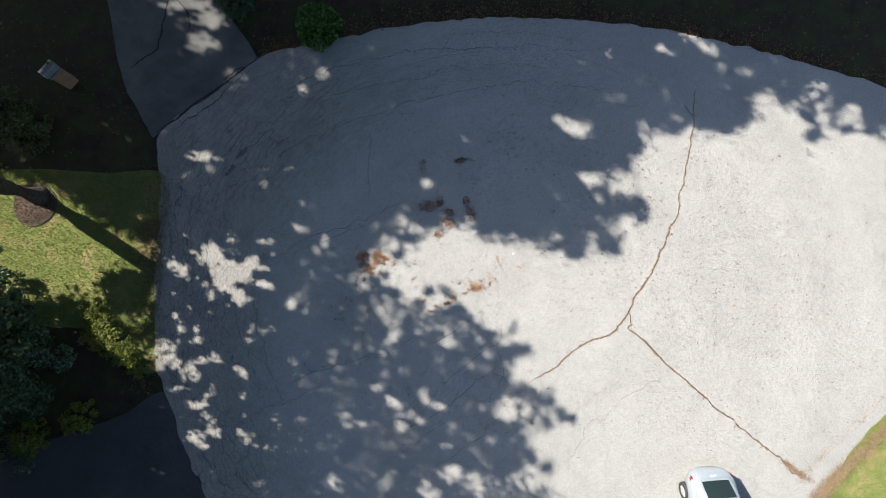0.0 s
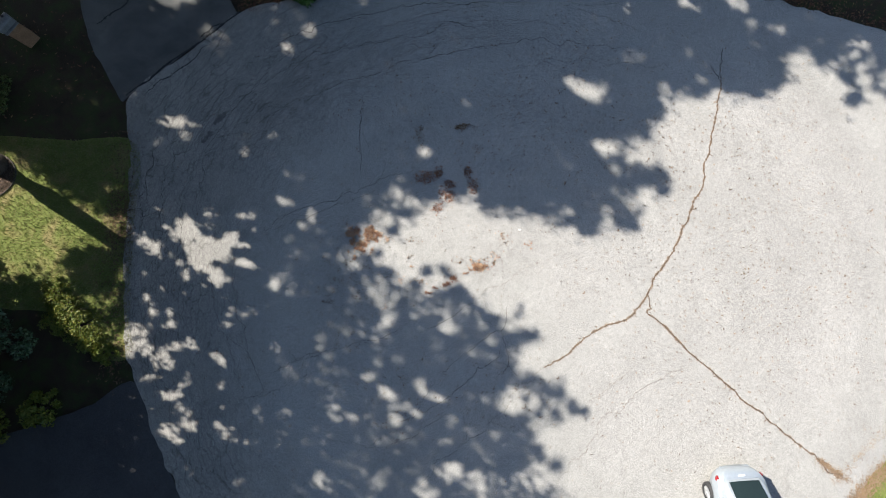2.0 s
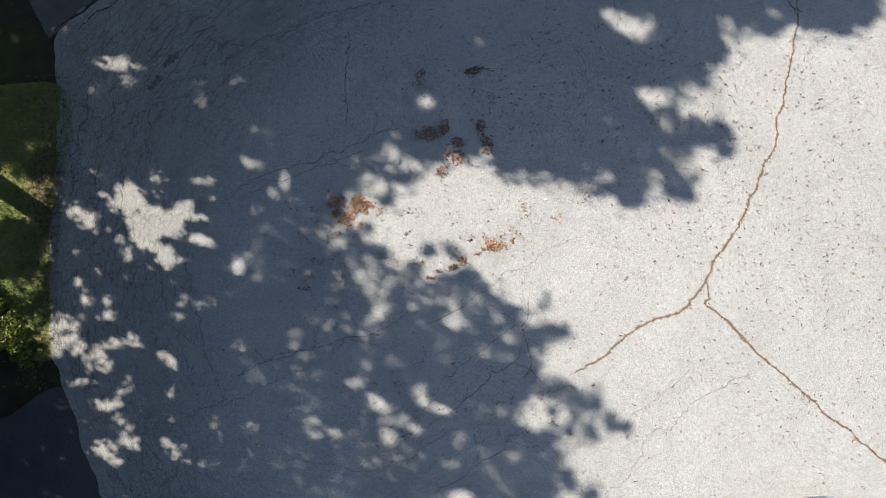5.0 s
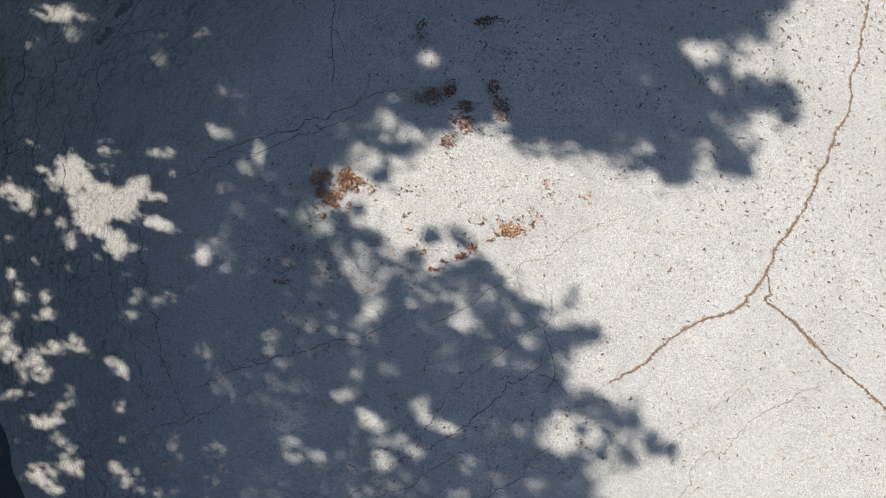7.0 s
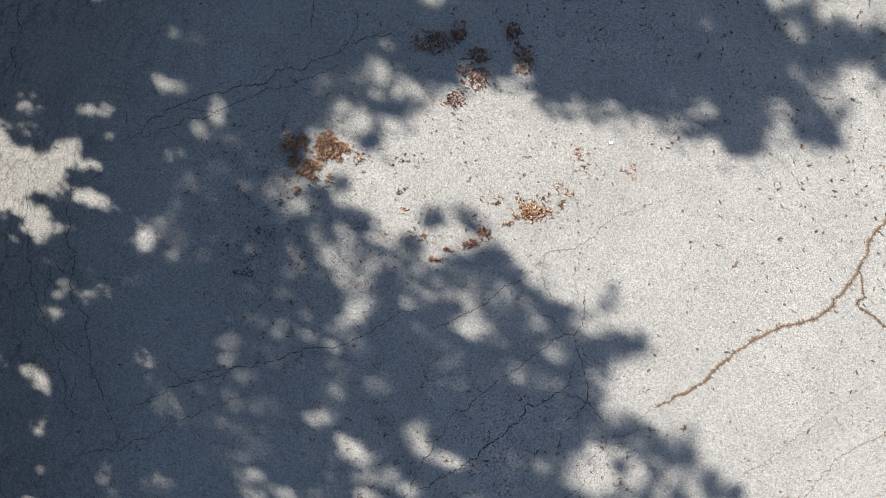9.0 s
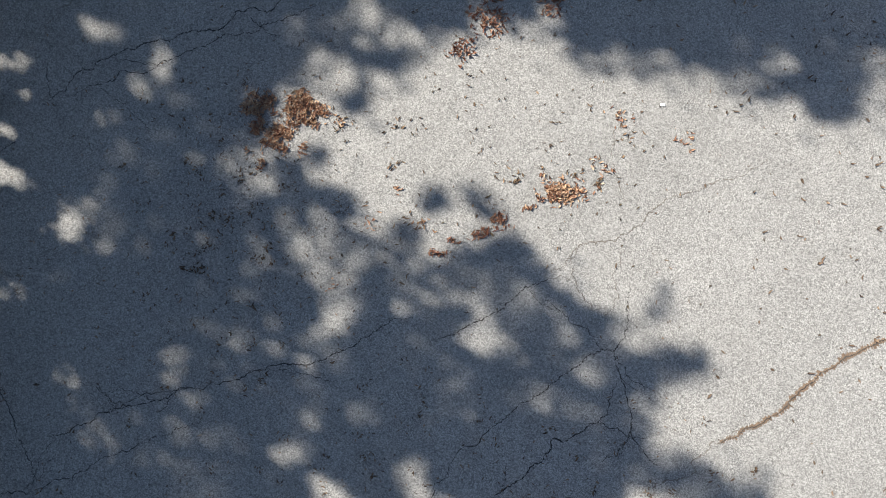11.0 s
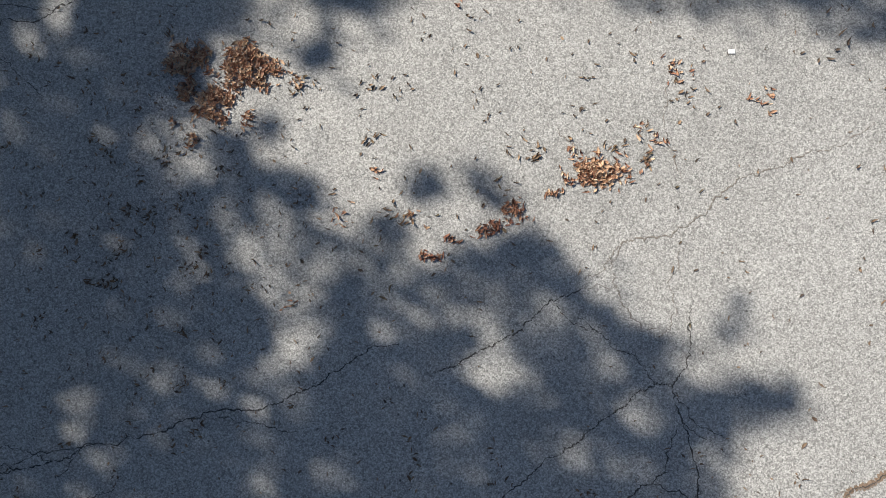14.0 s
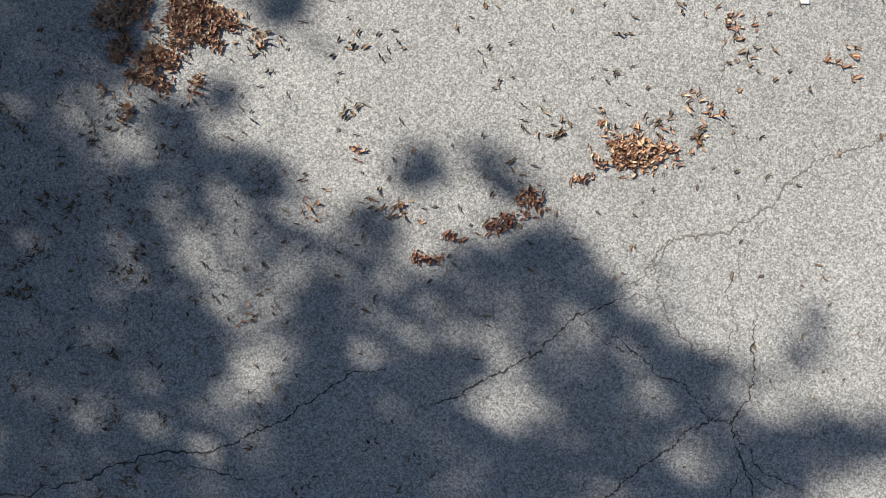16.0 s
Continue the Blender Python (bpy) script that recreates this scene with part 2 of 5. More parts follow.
# ---- builders ----
def mesh_of(name, verts, faces, mat, smooth=False):
    me = bpy.data.meshes.new(name)
    me.from_pydata([tuple(v) for v in verts], [], [tuple(f) for f in faces])
    me.materials.append(mat)
    if smooth:
        me.polygons.foreach_set("use_smooth", [True] * len(me.polygons))
    me.update()
    return me


def part(name, bm, mat, parent=None, label="", smooth=False):
    """One mesh object from a bmesh (or mesh), under its thing."""
    if isinstance(bm, bpy.types.Mesh):
        me = bm
    else:
        bmesh.ops.recalc_face_normals(bm, faces=bm.faces)
        me = bpy.data.meshes.new(name)
        bm.to_mesh(me)
        bm.free()
        me.materials.append(mat)
        if smooth:
            me.polygons.foreach_set("use_smooth", [True] * len(me.polygons))
    ob = new(name, me)
    ob.parent = parent
    return tagged(ob, label)


def box(sx, sy, sz, at=(0, 0, 0), bevel=0.0, taper=1.0):
    bm = bmesh.new()
    bmesh.ops.create_cube(bm, size=1.0)
    for v in bm.verts:
        k = taper if v.co.z > 0 else 1.0
        v.co = Vector((v.co.x * sx * k, v.co.y * sy * k, v.co.z * sz))
    if bevel:
        bmesh.ops.bevel(bm, geom=bm.edges[:], offset=bevel, segments=2, affect="EDGES")
    for v in bm.verts:
        v.co += Vector(at)
    return bm


def smooth_loop(points, steps=6, closed=True):
    """A soft curve through the points (Catmull-Rom)."""
    n, out = len(points), []
    for i in range(n if closed else n - 1):
        p = [Vector(points[(i + k) % n] if closed else points[min(max(i + k, 0), n - 1)]) for k in (-1, 0, 1, 2)]
        for s in range(steps):
            u = s / steps
            out.append(0.5 * (2 * p[1] + (p[2] - p[0]) * u + (2 * p[0] - 5 * p[1] + 4 * p[2] - p[3]) * u * u + (3 * p[1] - p[0] - 3 * p[2] + p[3]) * u ** 3))
    if not closed:
        out.append(Vector(points[-1]))
    return out


def slab(name, outline, top, thick, mat, ragged=0.0, parent=None):
    """A flat sheet of the given outline with an edge of real depth."""
    bm = bmesh.new()
    ring = []
    for x, y, *_ in outline:
        j = Vector((noise.noise((x * 2.3, y * 2.3, 1.7)), noise.noise((x * 2.3, y * 2.3, 8.1)))) * ragged
        ring.append(bm.verts.new((x + j.x, y + j.y, top)))
    face = bm.faces.new(ring)
    low = bmesh.ops.extrude_face_region(bm, geom=[face])
    for v in low["geom"]:
        if isinstance(v, bmesh.types.BMVert):
            v.co.z -= thick
    bmesh.ops.triangulate(bm, faces=[f for f in bm.faces if len(f.verts) > 4])
    return part(name, bm, mat, parent)


def tube(path, radii, sides=8):
    """Verts and faces of a tapered round limb along a path."""
    verts, faces = [], []
    for i, p in enumerate(path):
        a = path[max(i - 1, 0)]
        b = path[min(i + 1, len(path) - 1)]
        q = (Vector(b) - Vector(a)).to_track_quat("Z", "Y")
        for k in range(sides):
            w = 2 * math.pi * k / sides
            r = radii[i] * (1 + 0.10 * noise.noise((p[0] * 3 + k, p[1] * 3, p[2])))
            verts.append(Vector(p) + q @ Vector((math.cos(w) * r, math.sin(w) * r, 0)))
    for i in range(len(path) - 1):
        for k in range(sides):
            a, b = i * sides + k, i * sides + (k + 1) % sides
            faces.append((a, b, b + sides, a + sides))
    faces.append(tuple(range(sides))[::-1])
    faces.append(tuple(len(verts) - sides + k for k in range(sides)))
    return verts, faces


def leaf_cloud(name, centres, size, mat, rng, flat=0.5, slim=0.6):
    """Folded four-cornered leaves at the given places, joined into one mesh."""
    c = np.asarray(centres, float)
    n = len(c)
    nrm = rng.normal(size=(n, 3)) * (1 - flat) + np.array([0, 0, flat * 1.6])
    nrm /= np.linalg.norm(nrm, axis=1)[:, None]
    a = np.cross(nrm, rng.normal(size=(n, 3)))
    a /= np.linalg.norm(a, axis=1)[:, None]
    b = np.cross(nrm, a)
    s = size * rng.uniform(0.65, 1.3, (n, 1))
    fold = nrm * s * 0.18
    v = np.stack([c - a * s, c + b * s * slim + fold, c + a * s, c - b * s * slim + fold], 1).reshape(-1, 3)
    k = np.arange(n)[:, None] * 4
    f = np.concatenate([k + [0, 1, 2], k + [0, 2, 3]])
    me = bpy.data.meshes.new(name)
    me.from_pydata(v.tolist(), [], f.tolist())
    me.materials.append(mat)
    me.update()
    return me


# ---- ground, road and driveways ----
ground = slab("ground", [(900 * math.cos(a), 900 * math.sin(a)) for a in np.linspace(0, 2 * math.pi, 64, endpoint=False)], -0.05, 0.5, SOIL)
tagged(ground, "dark woodland soil with moss and leaf litter", "ground", kind="structure")

ROAD_EDGE = [(-10.94, 6.42), (-8.96, 8.05), (-7.22, 9.53), (-5.83, 9.95), (-4.04, 10.36), (-1.78, 10.84), (0.49, 11.11), (2.76, 11.26), (5.04, 11.17),
             (7.31, 11.01), (9.57, 10.64), (11.83, 10.17), (14.07, 9.54), (17.80, 8.30), (21.13, 5.75), (22.06, 1.98), (20.55, -1.15), (17.14, -3.86), (15.29, -5.74), (14.16, -6.93),
             (13.52, -9.10), (13.25, -13.40), (12.47, -55.87), (-1.69, -55.49), (-3.16, -13.30), (-6.32, -10.18), (-8.54, -7.28), (-9.35, -5.63), (-10.18, -3.60),
             (-10.67, -2.35), (-10.76, -0.68), (-10.85, 1.03), (-10.83, 2.78), (-10.81, 4.33)]
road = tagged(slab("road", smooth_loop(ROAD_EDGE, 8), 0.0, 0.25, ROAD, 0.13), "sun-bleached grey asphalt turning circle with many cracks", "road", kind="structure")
concrete_drive = tagged(slab("driveway", smooth_loop([(-11.22, 6.30), (-11.0, 6.44), (-9.06, 8.05), (-7.34, 9.50), (-7.32, 9.62), (-7.88, 10.53), (-8.70, 11.60), (-9.67, 13.20), (-11.19, 17.73), (-16.03, 17.68),
                             (-14.16, 14.09), (-13.37, 11.94), (-12.95, 10.04), (-12.47, 8.41), (-11.85, 7.26), (-11.34, 6.40)], 6), -0.004, 0.2, CONCRETE, 0.04), "grey concrete driveway apron with dark joints", "driveway", kind="structure")
black_drive = tagged(slab("driveway", smooth_loop([(-10.22, -3.51), (-11.98, -4.39), (-14.61, -5.27), (-18.49, -6.62), (-23.30, -8.35), (-23.14, -14.12), (-11.56, -13.24), (-6.61, -10.13),
                          (-8.56, -7.24), (-9.38, -5.58)], 6), -0.006, 0.2, BLACKTOP, 0.05), "dark sealed asphalt driveway in tree shade", "driveway", kind="structure")
gutter = tagged(slab("gutter", smooth_loop([(13.3, -7.0), (13.45, -6.65), (14.0, -6.12), (15.05, -5.22), (16.35, -4.1), (17.9, -2.75), (18.45, -2.75), (16.8, -4.3), (15.22, -5.95), (14.12, -7.3), (13.8, -9.0), (13.3, -9.0)], 4), 0.006, 0.1, GUTTER, 0.05),
                "pale asphalt gutter strip along the lawn", "gutter", kind="structure")


def grass(name, outline, top, count, label, seed, height=0.06):
    lawn = tagged(slab("lawn", outline, top, 0.15, TURF, 0.12), label, "lawn", kind="structure")
    rng = np.random.default_rng(seed)
    edge = np.array([(p[0], p[1]) for p in outline])
    lo, hi = edge.min(0), edge.max(0)
    p = rng.uniform(lo, hi, (count * 2, 2))
    inside = np.zeros(len(p), bool)
    for (x0, y0), (x1, y1) in zip(edge, np.roll(edge, -1, 0)):
        cross = (y0 > p[:, 1]) != (y1 > p[:, 1])
        inside ^= cross & (p[:, 0] < (x1 - x0) * (p[:, 1] - y0) / (y1 - y0 + 1e-12) + x0)
    p = p[inside][:count]
    n = len(p)
    w = rng.uniform(0, 2 * math.pi, n)
    side = np.stack([np.cos(w), np.sin(w), 0 * w], 1) * 0.012
    lean = np.stack([rng.normal(0, 0.035, n), rng.normal(0, 0.035, n), rng.uniform(0.6, 1.4, n) * height], 1)
    base = np.concatenate([p, np.full((n, 1), top)], 1)
    v = np.stack([base - side, base + side, base + lean], 1).reshape(-1, 3)
    ob = new(name, mesh_of(name, v.tolist(), (np.arange(n)[:, None] * 3 + [0, 1, 2]).tolist(), BLADE))
    tagged(ob, "short green and straw-coloured grass blades", "grass", kind="stuff")
    return lawn


grass("grass", smooth_loop([(-10.6, 4.7), (-10.55, 1.65), (-10.55, -0.3), (-10.5, -1.6), (-10.45, -2.6), (-11.6, -2.7), (-12.4, -1.6), (-13.6, -1.1), (-16.63, -1.1), (-23.50, -1.3), (-23.69, 4.8), (-16.80, 5.0), (-12.83, 4.85)], 5), -0.01, 60000,
      "patchy green lawn with dry straw patches", 3)
grass("grass", smooth_loop([(14.05, -7.25), (15.15, -5.88), (16.72, -4.24), (18.4, -2.7), (20.8, -1.5), (30.56, -1.56), (30.05, -15.47), (13.62, -15.35), (13.75, -9.0)], 5), 0.02, 40000,
      "bright green lawn with brown edge", 4)


# ---- cracks in the road ----
def crack(points, width, mat, seed, parent=None, wander=0.10, name="crack", label="", lift=0.0):
    """A jagged crack strip through the points, filled or painted with gap shade: uneven width, thin ends."""
    rng = random.Random(seed)
    path = smooth_loop([Vector((*p, 0)) for p in points], 2, False)
    length = sum((b - a).length for a, b in zip(path, path[1:]))
    while length / (len(path) - 1) > 0.032 and len(path) < 700:
        finer = [path[0]]
        for a, b in zip(path, path[1:]):
            d = b - a
            off = Vector((-d.y, d.x, 0)) * rng.gauss(0, wander)
            finer += [a + d * rng.uniform(0.42, 0.58) + off, b]
        path = finer
    verts, faces = [], []
    n = len(path)
    for i, p in enumerate(path):
        d = path[min(i + 1, n - 1)] - path[max(i - 1, 0)]
        side = Vector((-d.y, d.x, 0)).normalized()
        p = p + side * rng.gauss(0, 0.0045)
        w = width * (0.55 + 0.45 * math.sin(math.pi * min(1, 4 * min(i, n - 1 - i) / n) / 2)) * rng.choice((0.3, 0.6, 0.8, 1.0, 1.25, 1.6)) / 2
        verts += [p + side * w + Vector((0, 0, 0.002 + lift)), p + Vector((0, 0, 0.005 + lift)), p - side * w + Vector((0, 0, 0.002 + lift))]
    for i in range(n - 1):
        a = 3 * i
        faces += [(a, a + 1, a + 4, a + 3), (a + 1, a + 2, a + 5, a + 4)]
    ob = new(name, mesh_of(name, verts, faces, mat))
    ob.parent = parent or road
    return tagged(ob, label)


SILTED = "crack filled with rust-brown silt and leaf crumbs"
STEM = [(3.62, -3.0), (4.19, -2.70), (5.05, -1.98), (5.74, -1.58), (6.42, -1.40), (6.90, -0.95), (7.19, -0.52), (7.59, 0.26), (8.12, 0.94), (8.74, 2.22), (9.34, 3.64), (9.68, 5.25), (10.05, 7.20)]
crack(STEM, 0.078, SILT, 1, wander=0.07, label=SILTED)
crack(STEM, 0.014, SHADE_GRIME, 1, wander=0.07, lift=0.004)
BRANCH = [(7.19, -0.54), (7.29, -1.00), (7.14, -1.11), (7.77, -1.60), (8.20, -2.13), (8.79, -2.68), (9.99, -3.72), (11.21, -4.82), (12.82, -6.08), (13.83, -6.79)]
crack(BRANCH, 0.066, SILT, 2, wander=0.06, label=SILTED)
crack(BRANCH, 0.02, SHADE_GRIME, 2, wander=0.06, lift=0.004)
crack([(12.67, -5.98), (13.16, -6.33), (13.76, -6.73)], 0.15, SILT, 3, label=SILTED)
crack([(7.69, -1.53), (7.94, -1.80), (8.29, -2.20)], 0.095, SILT, 61, wander=0.06, label=SILTED)
crack([(10.05, 7.20), (10.04, 7.66), (10.18, 8.27)], 0.03, SHADE_GRIME, 62)
crack([(10.05, 7.04), (9.71, 7.66)], 0.025, SHADE_GRIME, 63)
for i, (w, points) in enumerate((
        (0.020, [(4.19, -2.70), (3.68, -2.95), (2.88, -3.51), (2.31, -4.07)]),
        (0.022, [(4.00, -6.77), (4.85, -5.86), (5.94, -4.55), (7.02, -3.62), (8.32, -2.95)]),
        (0.018, [(5.11, -4.15), (5.79, -3.65), (6.82, -2.91)]),
        (0.018, [(1.26, -0.78), (1.48, -0.53), (1.56, -0.42), (1.75, -0.30), (2.07, -0.24), (2.34, -0.12), (2.56, 0.06), (2.74, 0.27), (2.96, 0.41), (3.30, 0.48), (3.45, 0.59), (3.95, 0.72), (4.28, 0.96)]),
        (0.014, [(1.28, -0.79), (1.58, -0.76), (1.61, -0.92), (1.72, -1.04), (1.84, -1.18), (2.03, -1.21)]),
        (0.012, [(0.99, 0.90), (1.18, 0.59), (1.32, 0.30)]),
        (0.012, [(2.14, 1.42), (2.13, 1.22), (2.09, 0.99), (2.17, 0.67), (2.23, 0.47), (2.29, 0.32)]),
        (0.012, [(1.71, -0.29), (1.52, -0.62), (1.62, -0.86)]),
        (0.012, [(2.04, -1.30), (2.20, -1.06), (2.15, -0.67), (2.29, -0.38)]),
        (0.012, [(9.19, -2.84), (8.79, -2.45), (8.49, -2.30)]))):
    crack(points, w * 0.75, FAINT, 20 + i, wander=0.16)
for i, (w, points) in enumerate((
        (0.019, [(-4.98, -2.72), (-4.04, -2.53), (-3.40, -2.40), (-3.01, -2.28), (-2.57, -2.11), (-2.08, -2.08), (-1.81, -1.96), (-1.57, -1.85), (-1.30, -1.68), (-1.01, -1.49), (-0.67, -1.38)]),
        (0.020, [(-0.32, -1.69), (-0.13, -1.62), (0.11, -1.48), (0.36, -1.36), (0.63, -1.20), (0.85, -0.98), (1.11, -0.86), (1.26, -0.79)]),
        (0.022, [(2.34, -0.96), (2.34, -1.34), (2.30, -1.58), (2.14, -1.80), (2.21, -2.06), (2.32, -2.41), (2.48, -3.05), (2.75, -3.33)]),
        (0.020, [(2.14, -1.80), (2.02, -1.77), (1.71, -1.95), (1.47, -2.12), (1.23, -2.32), (0.99, -2.51), (0.37, -2.97), (-0.63, -4.22), (-1.64, -5.15)]),
        (0.020, [(-3.84, -2.48), (-4.29, -2.65), (-4.91, -2.83), (-5.68, -3.17)]),
        (0.024, [(-6.09, 1.57), (-5.29, 2.23), (-4.12, 2.65), (-2.82, 3.02), (-1.89, 3.51), (-0.94, 3.76)]),
        (0.018, [(-5.71, 1.66), (-4.42, 2.21), (-3.22, 2.66), (-2.22, 3.06)]),
        (0.018, [(-6.73, -4.07), (-6.06, -3.95), (-5.27, -3.66), (-4.26, -3.15), (-3.59, -2.92)]),
        (0.024, [(-0.60, -4.54), (0.40, -3.98), (1.19, -3.26), (2.10, -2.64)]),
        (0.026, [(-2.74, 6.49), (-2.79, 5.23), (-2.71, 3.78)]),
        (0.035, [(-6.23, 8.08), (-4.91, 8.90), (-3.57, 9.25), (-1.78, 9.73), (0.25, 9.97), (2.21, 9.88)]),
        (0.024, [(-7.48, 6.02), (-6.19, 6.93), (-4.88, 7.74), (-2.66, 8.44), (-0.42, 8.79), (2.73, 9.15)]),
        (0.026, [(-6.38, 5.80), (-3.97, 6.70), (-1.75, 7.51), (0.48, 8.10), (2.72, 8.45), (5.19, 8.46), (7.48, 8.16)]),
        (0.032, [(-8.34, 2.56), (-8.29, 4.11), (-7.47, 5.67), (-6.63, 6.70)]),
        (0.034, [(-10.37, 1.35), (-10.29, 2.34), (-10.23, 3.66), (-9.87, 5.00)]),
        (0.030, [(-9.67, 0.26), (-9.54, 1.65), (-9.70, 3.05), (-9.32, 4.46)]),
        (0.024, [(-8.98, 0.66), (-8.90, 2.05), (-9.11, 3.46)]),
        (0.024, [(-6.76, -3.41), (-7.17, -2.13), (-7.68, -0.94), (-7.89, 0.66)]),
        (0.024, [(-5.87, -3.81), (-6.37, -2.72), (-6.68, -1.53), (-7.09, -0.14), (-7.00, 1.55)]),
        (0.024, [(-0.59, -6.86), (0.45, -5.86), (1.71, -4.85), (2.35, -4.33)]),
        (0.020, [(-3.68, -5.39), (-2.69, -5.54), (-1.63, -5.66), (-0.59, -5.05), (0.46, -4.54)]),
        (0.020, [(2.21, 10.18), (4.75, 9.99), (7.29, 9.90)]),
        (0.020, [(3.22, 7.74), (5.44, 7.85), (7.57, 7.55), (9.30, 7.14)]))):
    crack(points, w * (0.66 if i < 10 else 0.5), SHADE_GRIME, 40 + i, wander=0.11)
    chance = random.Random(200 + i)
    for k in range(chance.randint(1, 4)):
        j = chance.randrange(len(points) - 1)
        start = Vector(points[j]).lerp(Vector(points[j + 1]), chance.random())
        way = (Vector(points[j + 1]) - Vector(points[j])).normalized()
        way.rotate(Matrix.Rotation(chance.choice((-1, 1)) * chance.uniform(0.4, 1.2), 2))
        end = start + way * chance.uniform(0.3, 1.1)
        crack([start, start.lerp(end, 0.5) + Vector((chance.gauss(0, 0.05), chance.gauss(0, 0.05))), end], w * 0.4, SHADE_GRIME, 300 + 9 * i + k, wander=0.11)
crack([(-11.09, 6.47), (-9.01, 8.10), (-7.27, 9.48)], 0.075, TAR, 80, concrete_drive, 0.03, "joint", "black tarred joint between driveway and road")
crack([(-8.46, 8.25), (-8.76, 7.79), (-9.75, 7.08), (-10.44, 6.47)], 0.035, TAR, 81, wander=0.08)
crack([(-10.92, 12.16), (-11.10, 10.94), (-11.24, 9.92), (-11.78, 9.51), (-12.28, 9.10)], 0.06, TAR, 82, concrete_drive, 0.06)
crack([(-10.82, 12.16), (-10.21, 11.55), (-10.00, 10.74)], 0.06, TAR, 83, concrete_drive, 0.06)
crack([(-8.57, 8.61), (-8.17, 9.01), (-7.77, 9.12)], 0.06, TAR, 84, concrete_drive, 0.1)
crack([(-7.55, 5.86), (-7.72, 5.66), (-7.95, 5.45)], 0.17, STAIN, 85, wander=0.1)
crack([(-7.98, 5.18), (-8.15, 4.98), (-8.35, 4.78)], 0.17, STAIN, 86, wander=0.1)
# long fine cracks that follow the rim of the turning circle
for k in range(12):
    dice = random.Random(900 + k)
    out, a0 = dice.uniform(8.6, 11.2), dice.uniform(58, 130)
    ring = [(ROAD_MID[0] + out * 1.06 * math.cos(radians(a)), ROAD_MID[1] + out * 1.03 * math.sin(radians(a)) + 0.5) for a in np.linspace(a0, a0 + dice.uniform(12, 34), 6)]
    crack(ring, dice.uniform(0.010, 0.018), FAINT, 920 + k, wander=0.10)

# ---- trees ----
# Each bough: the place on the ground its shade falls on, and its half width.
UPPER_A = [
    (-6.6, 5.5, 2.38), (-3.5, 6.1, 2.59), (-4.8, 3.2, 1.51), (-7.16, 3.22, 1.3), (-2.8, 4.1, 1.51), (-8.4, 7.3, 2.38),
    (-5.1, 8.9, 2.38), (-1.8, 9.6, 2.38), (-1.8, 12, 2.59), (-5, 12.5, 1.73), (-6.8, 12.9, 1.51), (-1.14, 2.24, 0.37),
    (-1.56, 1.76, 0.24), (-1.19, 3.64, 0.58), (-1.78, 3.75, 0.46), (-2.81, 2.42, 0.58), (-3.74, 1.93, 0.58),
]
UPPER_B = [
    (-0.4, 6.6, 2.38), (2.7, 6.1, 2.38), (4.9, 6.2, 1.95), (2.23, 3.9, 1.3), (1.6, 9.9, 2.59), (2.8, 12, 2.59),
    (4.74, 2.44, 0.59), (4.06, 2.7, 0.64), (3.21, 2.87, 0.64), (2.36, 3.21, 0.67), (1.33, 3.81, 0.76), (0.3, 3.98, 0.84),
    (-0.55, 3.2, 0.54), (3.73, 3.48, 0.84), (4.41, 3.31, 0.67), (0.82, 3.12, 0.34), (1.67, 2.77, 0.34), (-0.72, 4.07, 0.58),
    (-0.41, 3.1, 0.28), (-0, 3.76, 0.46),
]
UPPER_D = [
    (5, 9.9, 2.38), (6.27, 6.61, 1.08), (5.44, 3.14, 0.76), (5.24, 1.9, 0.4), (6.27, 2.37, 0.51), (6.77, 1.85, 0.2),
    (5.97, 4.19, 0.47), (6.82, 3.49, 0.54), (5.11, 4.18, 0.61), (6.34, 5.07, 0.47),
]
UPPER_C = [
    (8.4, 9.9, 2.38), (7.2, 7.77, 1.3), (10.12, 7.77, 1.08), (11, 9.4, 1.84), (11.22, 7.31, 0.74), (14.8, 10.4, 1.73),
    (17.2, 9.3, 1.73), (12.79, 9.18, 0.65), (15.15, 7.21, 0.48), (14.76, 6.52, 0.32), (16.19, 7.56, 0.56), (17.3, 7.33, 0.65),
    (14.88, 8.13, 0.52), (17.19, 6.59, 0.3), (16.12, 6.68, 0.26), (19.4, 8.5, 2.38), (7.3, 12, 2.59), (11.9, 12, 2.38),
    (16.5, 12.1, 2.38), (21.1, 11.1, 2.38), (9.19, 6.96, 0.43), (11.68, 7.55, 0.52), (11.96, 8.48, 0.69), (12.78, 8.95, 0.78),
    (13.73, 8.53, 0.65),
]
UPPER_E = [
    (14, 7.88, 0.39), (14.54, 7.21, 0.32), (14.83, 6.52, 0.22), (17.18, 7.21, 0.39), (16.22, 8.02, 0.52), (10.53, 6.97, 0.39),
    (15.82, 8.72, 0.65), (17.03, 8.26, 0.65), (7.58, 6.14, 0.51), (7.13, 5.52, 0.51), (7.59, 3.64, 0.37), (7.87, 3.15, 0.22),
    (8.13, 6.86, 0.4), (9.52, 6.96, 0.44), (11.09, 6.97, 0.44), (11.81, 7.43, 0.51), (9.01, 7.23, 0.76), (7.79, 7.22, 0.76),
    (10.77, 7.6, 0.76),
]
